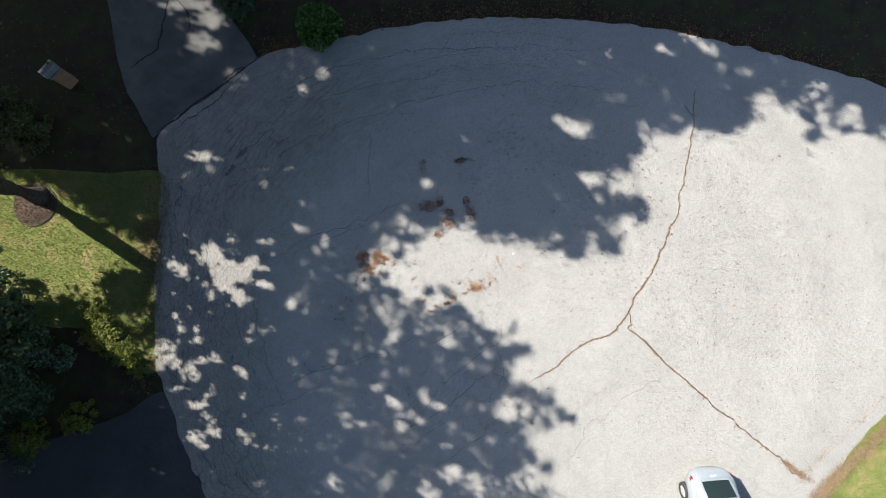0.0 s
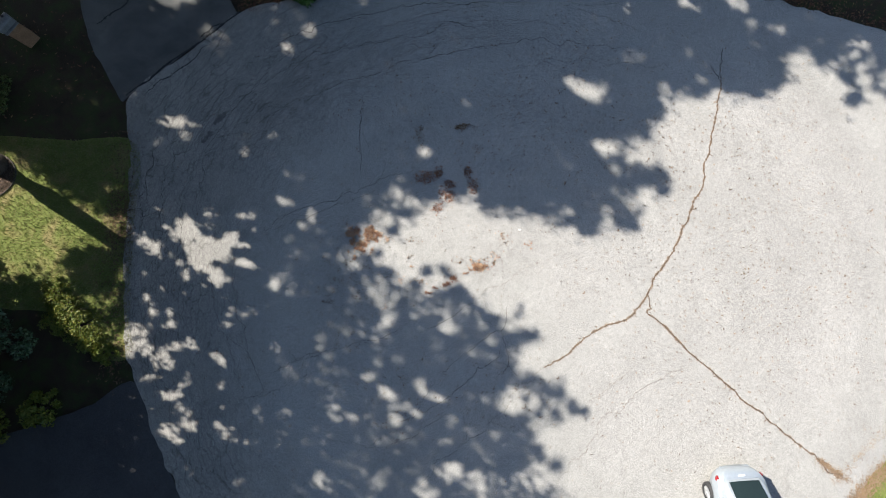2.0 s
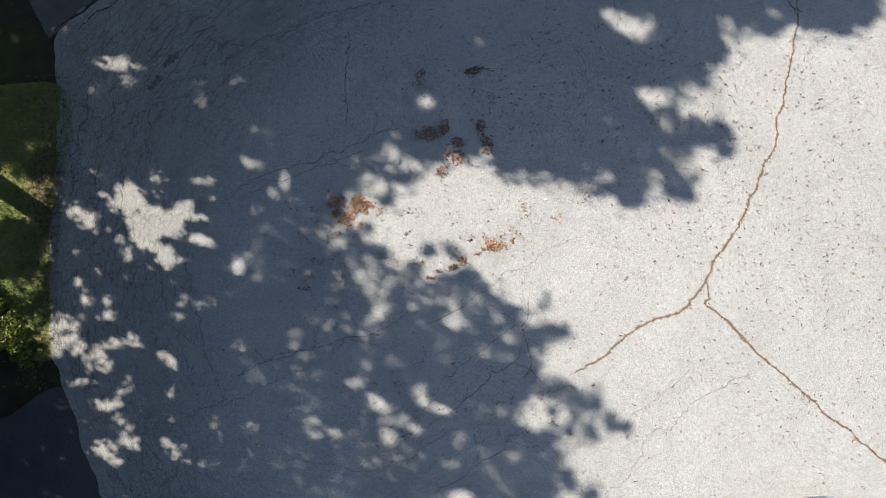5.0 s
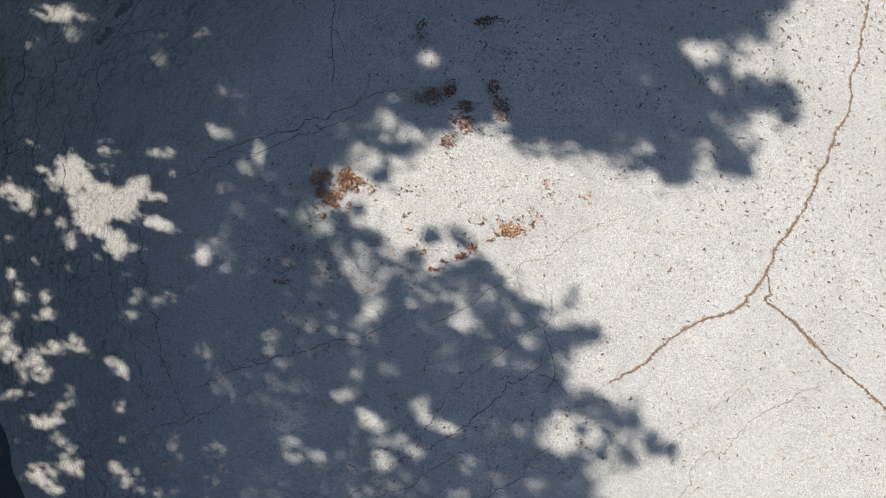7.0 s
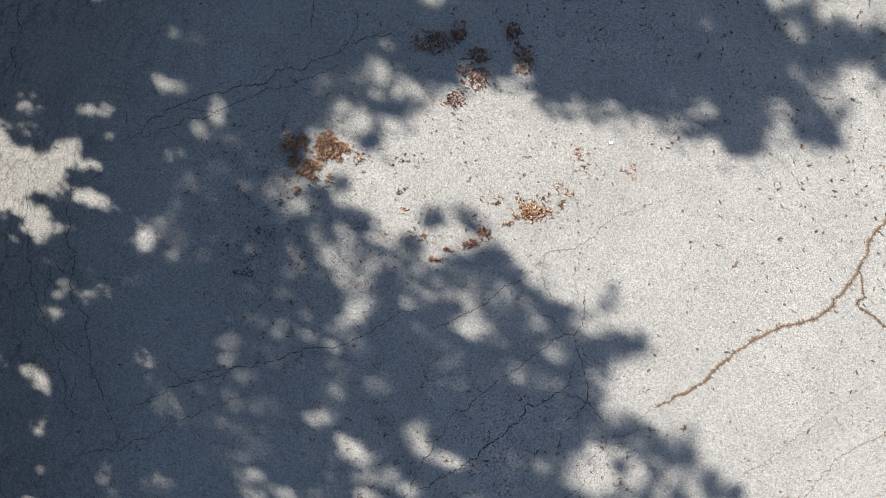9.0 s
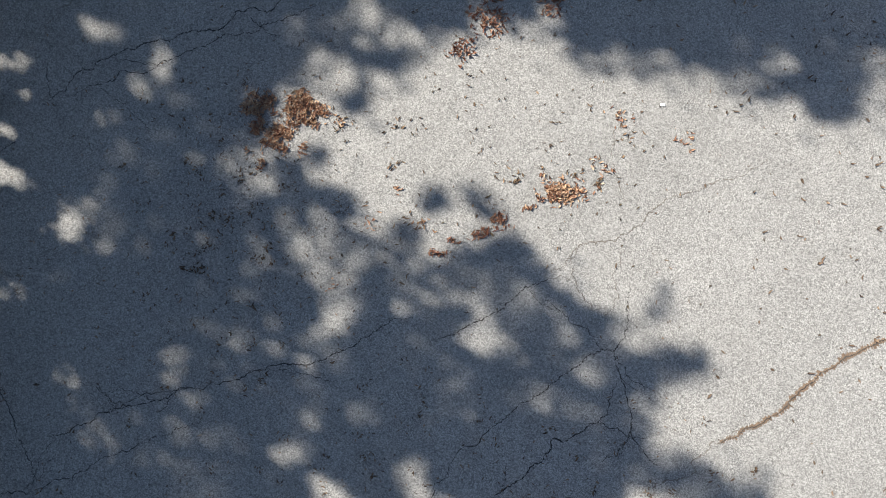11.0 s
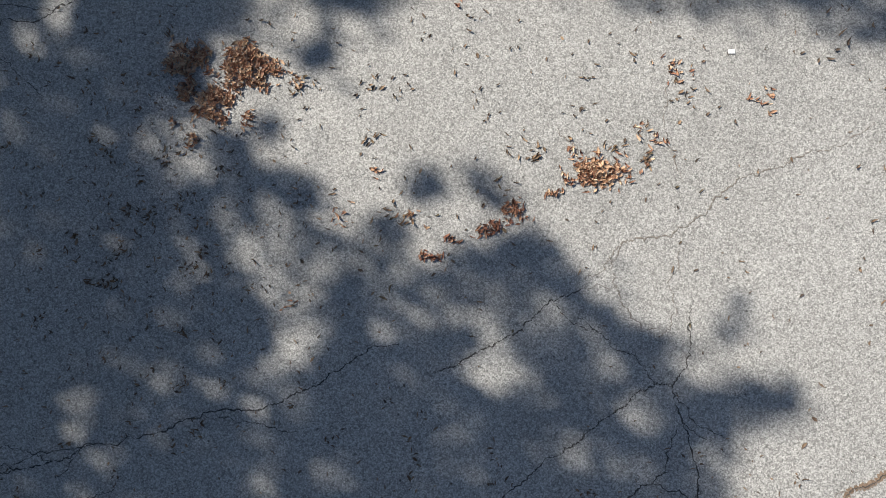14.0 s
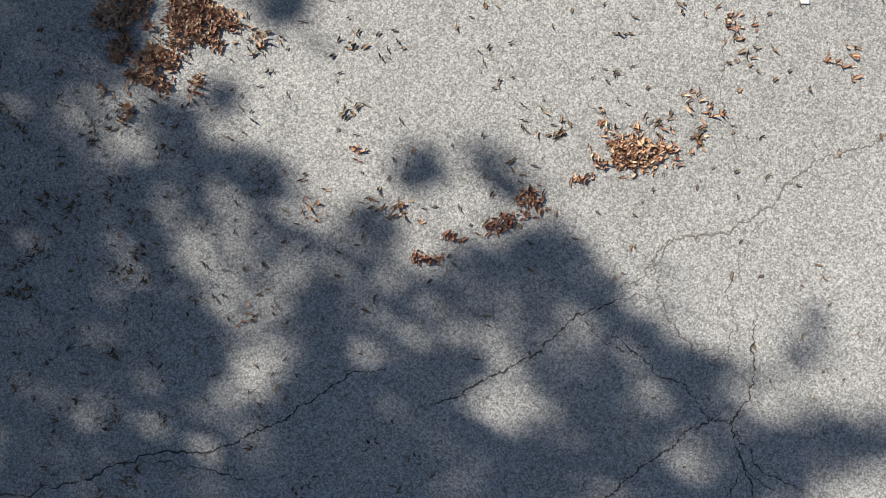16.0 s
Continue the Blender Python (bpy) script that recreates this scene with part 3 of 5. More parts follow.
FRINGE_A = [
    (0.73, -1.06, 0.51), (1.19, -1.52, 0.53), (0.21, -0.67, 0.37), (1.76, -1.57, 0.35), (2.32, -1.9, 0.35), (2.89, -1.97, 0.23),
    (3.29, -1.97, 0.14), (2.15, -2.41, 0.41), (1.64, -2.19, 0.58), (2.32, -2.96, 0.32), (2.82, -3.46, 0.37), (3.44, -3.62, 0.37),
    (3.99, -3.85, 0.32), (4.54, -4.28, 0.25), (4.96, -4.42, 0.17), (3.54, -4.19, 0.15), (2.98, -4.04, 0.13), (4.03, -4.65, 0.25),
    (3.42, -4.55, 0.15), (1.86, -3.3, 0.63), (1.19, -2.87, 0.92), (1.19, -3.97, 0.92), (1.86, -4.73, 0.46), (0.05, -2.43, 0.92),
]
FRINGE_B = [
    (-1.09, -2.44, 0.92), (-1.07, -3.78, 0.92), (0.07, -4.43, 0.92), (-0.65, -1.31, 0.58), (-1.33, -1.54, 0.46), (-0.19, -0.79, 0.35),
    (-0.89, -0.6, 0.23), (-1.58, -0.46, 0.23), (-1.82, 0.01, 0.18), (-2.29, 0.29, 0.23), (-0.38, 0.29, 0.14), (0.2, 0.31, 0.16),
    (2.79, -1.1, 0.14), (-2.96, 1.32, 0.23), (2.47, -4.73, 0.51), (2.8, -5.37, 0.42), (3.37, -5.85, 0.3), (3.94, -6.16, 0.27),
    (2.46, -6.01, 0.76), (-0.89, -0.19, 0.19), (-0.41, 0.26, 0.17), (0.1, 0.37, 0.14), (0.36, 0.09, 0.1), (-0.13, -0.77, 0.33),
]
FRINGE_C = [
    (0.57, -0.39, 0.21), (0.81, -0.57, 0.21), (0.25, -0.67, 0.28), (1.04, -0.85, 0.23), (-1.06, -0.78, 0.28), (-1.24, -1.11, 0.33),
    (-1.44, -0.88, 0.19), (-0.59, -0.96, 0.28), (1.5, -1.17, 0.26), (1.95, -1.34, 0.21), (2.4, -1.88, 0.28), (2.76, -1.88, 0.28),
    (3.26, -1.96, 0.21), (2.66, -2.21, 0.24), (0.86, -0.44, 0.18), (1.09, -0.72, 0.16), (1.5, -1.06, 0.2), (1.85, -1.24, 0.16),
    (2.26, -2.24, 0.23), (1.89, -2.38, 0.23), (3.02, -2.23, 0.16), (2.79, -1.1, 0.14), (2.87, -0.92, 0.07), (2.71, -1.29, 0.07),
    (1.17, -1.31, 0.28), (0.02, -1.18, 0.19), (-0.31, -1.33, 0.23), (-0.58, -1.56, 0.23), (0.11, -1.32, 0.09),
]
MIDDLE_A = [
    (-2.71, -1.56, 0.81), (-2.68, -2.69, 0.92), (-3.95, -2.25, 1.04), (-3.9, -3.7, 1.04), (-2.41, -4.24, 0.92), (-5.06, -3.16, 1.04),
    (-5.13, -1.58, 0.92), (-3.66, -0.65, 0.69), (-4.61, 0.04, 0.69), (-3.1, 0.05, 0.46), (-4.06, 0.98, 0.58), (-5.47, 1.09, 0.69),
    (-6.32, -0.9, 0.81), (-5.8, -5.6, 2.16), (-3.3, -5.6, 1.95), (-0.6, -6.1, 1.73), (1.5, -5.66, 1.19), (-5.7, -7.6, 1.95),
    (-2.6, -8, 2.16), (0.5, -8.3, 1.95), (2.93, -8.06, 1.3), (-2.13, 0.06, 0.21), (-2.02, 0.26, 0.16), (-1.8, 0.26, 0.18),
    (-1.64, -0.22, 0.14), (-2.76, 0.11, 0.28), (-2.74, -0.32, 0.19), (-2.58, -0.61, 0.19), (-1.91, -0.88, 0.16), (-2.09, -1.26, 0.21),
    (-1.33, -1.43, 0.28), (-2.46, -1.35, 0.28), (-2.08, 0.88, 0.14),
]
MIDDLE_B = [
    (-1.5, 1.62, 0.13), (-3.67, 0.1, 0.52), (-3.63, -0.81, 0.56), (-3.05, -0.99, 0.42), (-3.29, 1.42, 0.42), (-3.71, 0.98, 0.38),
    (-2.91, 1.57, 0.23), (-3.39, -1.74, 0.61), (-2.44, -2.09, 0.47), (-0.95, -1.89, 0.52), (-5.82, -4.06, 0.69), (-5.24, -4.27, 0.69),
    (-6.41, -3.62, 0.58), (-4.44, -4.48, 0.69), (-9.91, 6.13, 0.97), (-7.88, 4.78, 1.08), (-10.16, 4.33, 0.86), (-8.26, 3.33, 0.74),
    (-7.13, 2.12, 0.56), (-6.2, 0.18, 0.78), (-7.24, -0.78, 0.74), (-8.08, -0.89, 0.65), (-5.6, 1.91, 0.97), (-4.72, 1.26, 0.86),
    (-3.88, 2.13, 0.78), (-3.01, 2.35, 0.43), (-1.93, 2.79, 0.52), (-3.85, 0.61, 0.65), (-4.7, 0.18, 0.65), (-5.93, -1.52, 1.3),
    (-6.96, -2.57, 1.08), (-4.87, -1.52, 1.3),
]
NEAR = [
    (-9.61, 4.33, 0.86), (-9.76, 3, 0.78), (-7.8, 2.89, 0.65), (-9.71, 1.9, 0.39), (-9.24, 1.04, 0.35), (-10.04, -0.03, 0.69),
    (-9.16, -0.67, 0.78), (-8.07, -1.31, 0.86), (-7.03, -0.67, 0.86), (-9.5, -2.36, 0.43), (-8.22, -2.77, 0.78), (-9.44, -3.6, 0.65),
    (-7.94, -4.42, 0.97), (-9.35, -5.64, 0.56), (-8.46, -6.84, 0.86), (-6.94, -3.19, 0.86), (-6.45, 1.26, 0.56), (-9.89, -7.24, 0.86),
    (-7.04, -6.04, 0.86), (-10.53, 5.22, 0.86), (-10.36, 3.99, 0.86), (-10.4, 2.78, 0.65), (-9.52, 4.77, 0.86), (-9.37, 3.77, 0.78),
    (-8.78, 2.89, 0.56), (-10.31, -0.67, 0.43), (-10.05, -4.01, 0.39), (-9.5, -6.64, 0.52), (-6.87, -1.94, 0.65),
]
NEAR_B = [
    (-9.25, 1.25, 0.35), (-9.43, 0.61, 0.52), (-9.08, -0.03, 0.48), (-9.61, -0.25, 0.56), (-10.27, 0.18, 0.61), (-8.41, -0.67, 0.43),
    (-7.66, -0.78, 0.52), (-6.93, -0.46, 0.48), (-6.2, 0.18, 0.52), (-6.12, 1.15, 0.52), (-6.68, 1.8, 0.39), (-7.35, 2.23, 0.43),
    (-8.23, 2.67, 0.43), (-9.1, 2.78, 0.52), (-9.95, 2.34, 0.56), (-10.39, 1.69, 0.22), (-10.61, 0.61, 0.3), (-10.2, -1.1, 0.39),
    (-9.34, -1.31, 0.43), (-8.48, -1.52, 0.52), (-7.63, -1.73, 0.56), (-6.79, -1.31, 0.56), (-9.03, -3.39, 0.43), (-9.71, -4.62, 0.35),
    (-7.97, -3.6, 0.65), (-7.31, -4.42, 0.65), (-9.87, -5.64, 0.3), (-9.01, -6.24, 0.43), (-8.2, -5.64, 0.43), (-8.87, -7.04, 0.48),
    (-7.63, -6.84, 0.65), (-9.61, -3.6, 0.3), (-9.52, -2.04, 0.3),
]
YARD = [
    (-10.1, 10.5, 1.95), (-12.4, 10.5, 1.95), (-12.9, 7.7, 2.16), (-11.39, 5, 1.3), (-12.88, 4.32, 1.08), (-14.03, 5.22, 1.08),
    (-15.9, 6.8, 2.38), (-16.4, 10.5, 3.03), (-19.1, 8.4, 3.03), (-18.4, 5.4, 1.73), (-11.8, 8.4, 1.73), (-13.76, 4.32, 0.74),
    (-12.62, 3.61, 0.78), (-11.71, 2.82, 0.56), (-13.14, 4.99, 1.3), (-11.29, 3.88, 0.78), (-14.43, 4.59, 0.48), (-7.89, 11.01, 0.97),
    (-6.78, 11.61, 1.08), (-8.64, 12.68, 1.3), (-5.63, 11.01, 0.86), (-10.91, 12.67, 1.3), (-7.62, 9.71, 0.74), (-7.3, 10.3, 0.65),
]
VEIL = [
    (-1.65, 0.12, 0.28), (-1.69, -0.36, 0.28), (-1.26, -0.4, 0.23), (-0.6, -0.4, 0.21), (-3.26, 0.73, 0.38), (-2.54, 0.74, 0.28),
    (-2.81, 0.25, 0.28), (-1.92, -0.46, 0.28), (-2.29, -0.98, 0.28), (-1.81, -1.25, 0.19), (-0.82, -1.01, 0.23), (-0.68, -1.24, 0.19),
    (1.4, -1.4, 0.19), (2.31, -1.72, 0.16), (-2.27, -0.08, 0.19), (-3.7, 0.58, 0.28), (-2.59, -1.77, 0.19), (-2.12, -1.86, 0.19),
    (-5.76, -0.32, 0.92), (-5.28, 2.04, 0.92), (-4.45, 2.05, 0.58), (-3.46, 0.52, 0.58), (-3.53, -4.58, 0.69), (-1.62, -4.23, 0.92),
    (-0.38, -4.21, 0.69), (1.19, -2.53, 0.69), (-6.6, -2.05, 0.69),
]
VEIL_B = [
    (-9.5, -2.36, 1.19), (-8.97, -4.83, 1.19), (-9.65, -3.6, 1.08), (-8.9, -6.24, 1.19), (-7.49, -5.24, 1.08), (-8.02, -2.57, 0.97),
    (-10.18, -1.52, 0.86), (-7.09, 1.04, 0.56), (-10.32, 1.25, 0.43), (-10.01, -0.67, 0.78),
]
DRIVE = [
    (-12.2, -3.6, 1.95), (-13.8, -4.8, 2.59), (-11.4, -6, 1.95), (-14.8, -7.2, 2.59), (-17.6, -3.6, 2.59), (-17.7, -7.6, 3.03),
    (-12.7, -1.94, 1.3), (-14.6, -2.4, 1.95), (-12.32, 0.5, 0.56), (-11.54, -0.03, 0.52), (-12.06, -0.25, 0.39), (-12.55, 0.82, 0.22),
    (-11.36, 0.61, 0.26), (-11.98, 0.18, 0.65), (-13.84, -0.78, 0.78), (-12.94, -1.52, 0.95), (-11.93, -2.46, 0.56), (-13.29, -2.56, 1.3),
    (-15.69, -1.52, 1.3),
]
# close low boughs over the rim of the circle, and a few to close the middle of the crown
UNDER = [(-10.7 + 1.05 * i + 0.5 * (j % 2), 2.6 - 0.9 * j, 0.8) for j in range(8) for i in range(5)]
CLOSING = [(-3.0, -3.0, 0.6), (-2.3, -3.2, 0.7), (-1.7, -3.4, 0.6), (-0.7, -3.3, 0.6), (0.1, -3.4, 0.7), (0.7, -3.2, 0.5), (-0.3, -3.9, 0.6), (-8.2, -7.4, 0.6), (-0.5, -5.5, 0.7), (0.9, -6.1, 0.6), (-3.1, -5.5, 0.6)]
# unseen low boughs added to block skylight over the yard and the lawn's south end, above ground that lies in shade
# already
LOW_NORTH = [(-10.0, 6.0, 1.2), (-8.5, 4.5, 1.2), (-7.0, 5.5, 1.3), (-10.0, 3.8, 0.9), (-6.5, 3.6, 0.9), (-8.6, 6.6, 1.2), (-5.5, 6.2, 1.3), (-6.6, 7.6, 1.3), (-9.4, 7.6, 1.2)]
LOW_SOUTH = [(-9.5, -3.5, 1.1), (-8.0, -4.8, 1.2), (-6.5, -3.2, 1.1), (-8.6, -6.2, 1.2), (-6.8, -5.8, 1.2), (-5.4, -4.6, 1.1), (-9.8, -5.2, 1.0)]
UPPER_FILL = [(-4.0 + 1.3 * i + 0.6 * (j % 2), 5.4 + 1.15 * j, 0.95) for j in range(5) for i in range(8)] + [(7.0 + 1.4 * i, 9.6, 0.8) for i in range(4)]
# more unseen boughs, added over the verge to dim the sky's light
LOW_VERGE = [(-4.0, 11.5, 1.5), (-1.0, 12.0, 1.5), (2.0, 12.0, 1.5), (5.0, 12.0, 1.5), (8.0, 11.6, 1.5), (11.0, 11.2, 1.4), (14.0, 10.6, 1.3), (0.5, 10.4, 1.1), (3.5, 10.4, 1.1), (6.5, 10.3, 1.0)]
# Each thin place in the crowns: where its light falls, two half widths, its turn, and how much of the sun it lets through.
LIGHT_A = [
    (-9.21, 5.51, 0.54, 0.22, -15, 0.92), (-9.86, 4.83, 0.23, 0.17, 0, 0.22), (-8.95, 5.05, 0.19, 0.27, 0, 0.8), (-6.86, 4.94, 0.17, 0.2, 0, 0.32),
    (-5.73, 5.03, 0.23, 0.14, 0, 0.2), (-0.72, 4.57, 0.11, 0.17, 0, 0.25), (-6.88, 4.48, 0.16, 0.16, 0, 0.5), (-5.45, 4.49, 0.14, 0.11, 0, 0.22),
    (-5.33, 3.76, 0.1, 0.14, 0, 0.22), (-0.51, 4.43, 0.18, 0.16, 0, 0.8), (-0.16, 4.42, 0.14, 0.11, 0, 0.22), (-5.39, 2.68, 0.2, 0.16, 0, 0.68),
    (-5.29, 2.64, 0.15, 0.08, 0, 0.5), (-2.54, 2.76, 0.17, 0.11, 0, 0.4), (-1.47, 3.03, 0.29, 0.17, 0, 0.6), (-9.76, 2.33, 0.2, 0.11, 0, 0.28),
]
LIGHT_B = [
    (-9.44, 1.78, 0.09, 0.06, -30, 0.7), (-9.22, 1.54, 0.08, 0.06, 0, 0.6), (-8.72, 1.64, 0.6, 0.33, -52, 1), (-7.94, 2.28, 0.2, 0.16, 0, 0.42),
    (-6.82, 2.17, 0.13, 0.1, 0, 0.6), (-6.53, 2.14, 0.14, 0.14, 0, 0.68), (-6.44, 1.69, 0.1, 0.09, 0, 0.3), (-6.39, 2.41, 0.11, 0.07, 0, 0.3),
    (-4.75, 1.81, 0.13, 0.13, 0, 0.5), (-4.74, 1.91, 0.14, 0.1, 0, 0.3), (-4.4, 2.18, 0.16, 0.26, 0, 0.6), (-4.39, 2.13, 0.12, 0.19, 0, 0.55),
    (-4.09, 1.66, 0.15, 0.13, 0, 0.35), (-2.09, 2.26, 0.19, 0.14, -20, 0.92), (-1.8, 2.01, 0.26, 0.15, -35, 0.92), (-9.97, 1.15, 0.52, 0.16, -42, 0.95),
]
LIGHT_C = [
    (-9.62, 1.24, 0.13, 0.09, 0, 0.6), (-9.29, 0.8, 0.07, 0.08, 0, 0.55), (-9.12, 1.3, 0.06, 0.08, 0, 0.5), (-8.92, 0.53, 0.13, 0.09, 0, 0.6),
    (-8.22, 0.57, 0.41, 0.34, 0, 1), (-7.89, 1.01, 0.75, 0.49, 0, 1), (-7.25, 1.38, 0.29, 0.26, 0, 1), (-6.83, 1.17, 0.22, 0.08, -15, 0.9),
    (-6.71, 0.52, 0.37, 0.13, -8, 0.95), (-5.19, 1.39, 0.12, 0.08, 0, 0.3), (-5.18, 1.4, 0.12, 0.1, 0, 0.45), (-5.02, 1.14, 0.07, 0.06, 0, 0.3),
    (-4.87, 0.86, 0.15, 0.12, 0, 0.25), (-4.5, 0.68, 0.1, 0.08, 0, 0.3), (-3.79, 0.76, 0.15, 0.15, 0, 0.45), (-3.29, 0.73, 0.21, 0.22, 0, 0.6),
]
LIGHT_D = [
    (-2.92, 0.56, 0.24, 0.12, 0, 0.6), (-10.1, 0.5, 0.1, 0.09, 0, 0.5), (-10.05, 0.17, 0.1, 0.06, 0, 0.5), (-9.4, -0.38, 0.23, 0.17, 0, 0.35),
    (-8.72, 0.12, 0.2, 0.2, 0, 0.5), (-7.66, 0.07, 0.31, 0.31, 0, 0.95), (-7.1, -0.02, 0.09, 0.09, 0, 0.3), (-5.91, -0.21, 0.12, 0.12, 0, 0.35),
    (-5.62, -0.21, 0.19, 0.2, 0, 0.8), (-5.6, -0.01, 0.09, 0.15, 0, 0.5), (-5.57, -0.19, 0.15, 0.22, 0, 0.75), (-5.3, 0.17, 0.15, 0.12, 0, 0.3),
    (-5.02, -0.29, 0.14, 0.19, 0, 0.55), (-3.02, 0.34, 0.21, 0.1, 0, 0.4), (-2.64, 0.49, 0.17, 0.15, 0, 0.45), (-2.3, -0.1, 0.12, 0.1, 0, 0.4),
]
LIGHT_E = [
    (-2.09, 0.07, 0.15, 0.1, 0, 0.45), (-1.97, -0.38, 0.31, 0.22, 0, 0.6), (-1.32, -0.09, 0.24, 0.14, -10, 0.8), (-1.2, -0.44, 0.24, 0.14, 10, 0.5),
    (-0.33, -0.32, 0.29, 0.19, 0, 0.92), (-0.09, -0.09, 0.21, 0.19, 0, 0.92), (-10.03, -0.65, 0.12, 0.1, 0, 0.6), (-9.83, -0.91, 0.12, 0.07, 0, 0.5),
    (-9.79, -1.17, 0.2, 0.15, 0, 0.7), (-9.14, -1.17, 0.23, 0.15, 0, 0.4), (-8.86, -0.55, 0.26, 0.15, -35, 0.75), (-7.45, -0.63, 0.09, 0.09, 0, 0.25),
    (-7.1, -1.12, 0.16, 0.16, 0, 0.55), (-6.68, -1.27, 0.12, 0.09, 0, 0.55), (-6.62, -0.83, 0.09, 0.07, 0, 0.3), (-6.4, -1.18, 0.1, 0.1, 0, 0.55),
]
LIGHT_F = [
    (-5.85, -0.94, 0.15, 0.07, 0, 0.3), (-4.93, -0.67, 0.14, 0.12, 0, 0.3), (-3.63, -1.1, 0.14, 0.14, 0, 0.22), (-3.62, -1.48, 0.21, 0.1, 0, 0.3),
    (-3.08, -0.78, 0.14, 0.1, 0, 0.35), (-2.92, -0.6, 0.24, 0.15, 20, 0.4), (-2.17, -0.7, 0.28, 0.19, 0, 0.5), (-1.99, -1.11, 0.17, 0.14, 0, 0.5),
    (-1.85, -0.83, 0.24, 0.21, 0, 0.6), (-1.77, -1.4, 0.15, 0.26, 0, 0.88), (-1.53, -1.24, 0.12, 0.14, 0, 0.35), (-0.84, -1.09, 0.22, 0.24, 0, 0.38),
    (-0.73, -1.21, 0.1, 0.08, 0, 0.3), (-0.18, -1.11, 0.17, 0.12, 0, 0.3), (0.65, -0.98, 0.64, 0.25, -30, 0.2), (1.43, -1.46, 0.17, 0.21, 0, 0.35),
]
LIGHT_G = [
    (1.74, -1, 0.45, 0.09, -28, 0.99), (-10.09, -1.87, 0.17, 0.15, 0, 0.8), (-10.05, -2.11, 0.17, 0.11, 0, 0.8), (-9.96, -1.67, 0.23, 0.09, 0, 0.5),
    (-9.88, -2.42, 0.26, 0.32, 0, 0.8), (-9.15, -1.57, 0.2, 0.15, 0, 0.75), (-8.94, -2.33, 0.29, 0.13, 0, 0.8), (-8.49, -2.21, 0.23, 0.14, 0, 0.8),
    (-8.14, -2.41, 0.18, 0.07, -35, 0.6), (-7.72, -2.18, 0.11, 0.1, 0, 0.55), (-7.25, -1.55, 0.16, 0.1, -30, 0.65), (-6.51, -2.28, 0.17, 0.14, 0, 0.38),
    (-5.55, -2.31, 0.12, 0.14, 0, 0.4), (-5.51, -2.36, 0.16, 0.16, 0, 0.28), (-4.06, -2.28, 0.12, 0.19, 0, 0.4), (-4, -1.97, 0.12, 0.11, 0, 0.5),
]
LIGHT_H = [
    (-3.23, -1.62, 0.24, 0.08, 0, 0.35), (-3.18, -1.85, 0.17, 0.1, 0, 0.4), (-2.52, -1.81, 0.14, 0.11, 0, 0.28), (-2.21, -1.87, 0.17, 0.1, 0, 0.28),
    (-2.01, -2.44, 0.15, 0.15, 0, 0.3), (-0.45, -1.67, 0.17, 0.21, 0, 0.22), (0.2, -1.58, 0.14, 0.1, 0, 0.45), (0.38, -1.67, 0.27, 0.17, -12, 0.9),
    (1.13, -2.44, 0.28, 0.19, 20, 0.35), (1.77, -2.09, 0.22, 0.12, 0, 0.55), (2.28, -1.68, 0.15, 0.17, 0, 0.65), (2.34, -1.69, 0.19, 0.09, 0, 0.6),
    (2.59, -1.59, 0.19, 0.14, -20, 0.75), (2.77, -1.54, 0.31, 0.1, -5, 0.88), (3.11, -2.27, 0.32, 0.12, 22, 0.97), (3.13, -1.59, 0.4, 0.09, -16, 0.97),
]
LIGHT_I = [
    (-9.82, -3.35, 0.34, 0.08, 0, 0.6), (-9.59, -2.93, 0.14, 0.17, 0, 0.7), (-9.38, -2.62, 0.19, 0.32, 0, 0.8), (-9.11, -2.92, 0.14, 0.17, 0, 0.75),
    (-8.56, -3.42, 0.26, 0.17, 45, 0.45), (-7.67, -2.58, 0.26, 0.11, -25, 0.8), (-7.29, -2.82, 0.15, 0.24, 0, 0.7), (-7.23, -3.47, 0.11, 0.09, 0, 0.25),
    (-3.79, -3.16, 0.14, 0.11, 0, 0.3), (-3.74, -2.62, 0.12, 0.11, 0, 0.3), (-3.3, -3.18, 0.14, 0.12, 0, 0.38), (-2.3, -3.29, 0.21, 0.17, 0, 0.75),
    (-2.1, -2.88, 0.15, 0.17, 0, 0.4), (1.64, -2.63, 0.21, 0.17, 0, 0.22), (-9.21, -3.95, 0.26, 0.15, 0, 0.85), (-8.86, -3.92, 0.16, 0.16, 0, 0.95),
]
LIGHT_J = [
    (-8.72, -3.65, 0.11, 0.11, 0, 0.6), (-8.68, -4.34, 0.26, 0.13, 0, 0.55), (-7.41, -3.62, 0.13, 0.11, 0, 0.8), (-7.23, -4.3, 0.13, 0.1, 0, 0.65),
    (-3.51, -4.37, 0.17, 0.14, 0, 0.5), (-3.49, -4.35, 0.17, 0.09, 0, 0.3), (-1.78, -3.84, 0.26, 0.17, -30, 0.85), (-1.55, -4, 0.23, 0.14, -35, 0.7),
    (-1.4, -4.33, 0.14, 0.11, 0, 0.5), (-1.07, -4.35, 0.17, 0.13, 0, 0.55), (-0.6, -3.61, 0.23, 0.2, 0, 0.85), (-0.37, -3.85, 0.23, 0.1, -30, 0.6),
    (-0.06, -3.99, 0.26, 0.14, -20, 0.85), (2.49, -4.24, 0.43, 0.28, -35, 1), (-9.11, -5.13, 0.23, 0.14, 0, 0.8), (-8.85, -5.3, 0.34, 0.19, -40, 0.8),
]
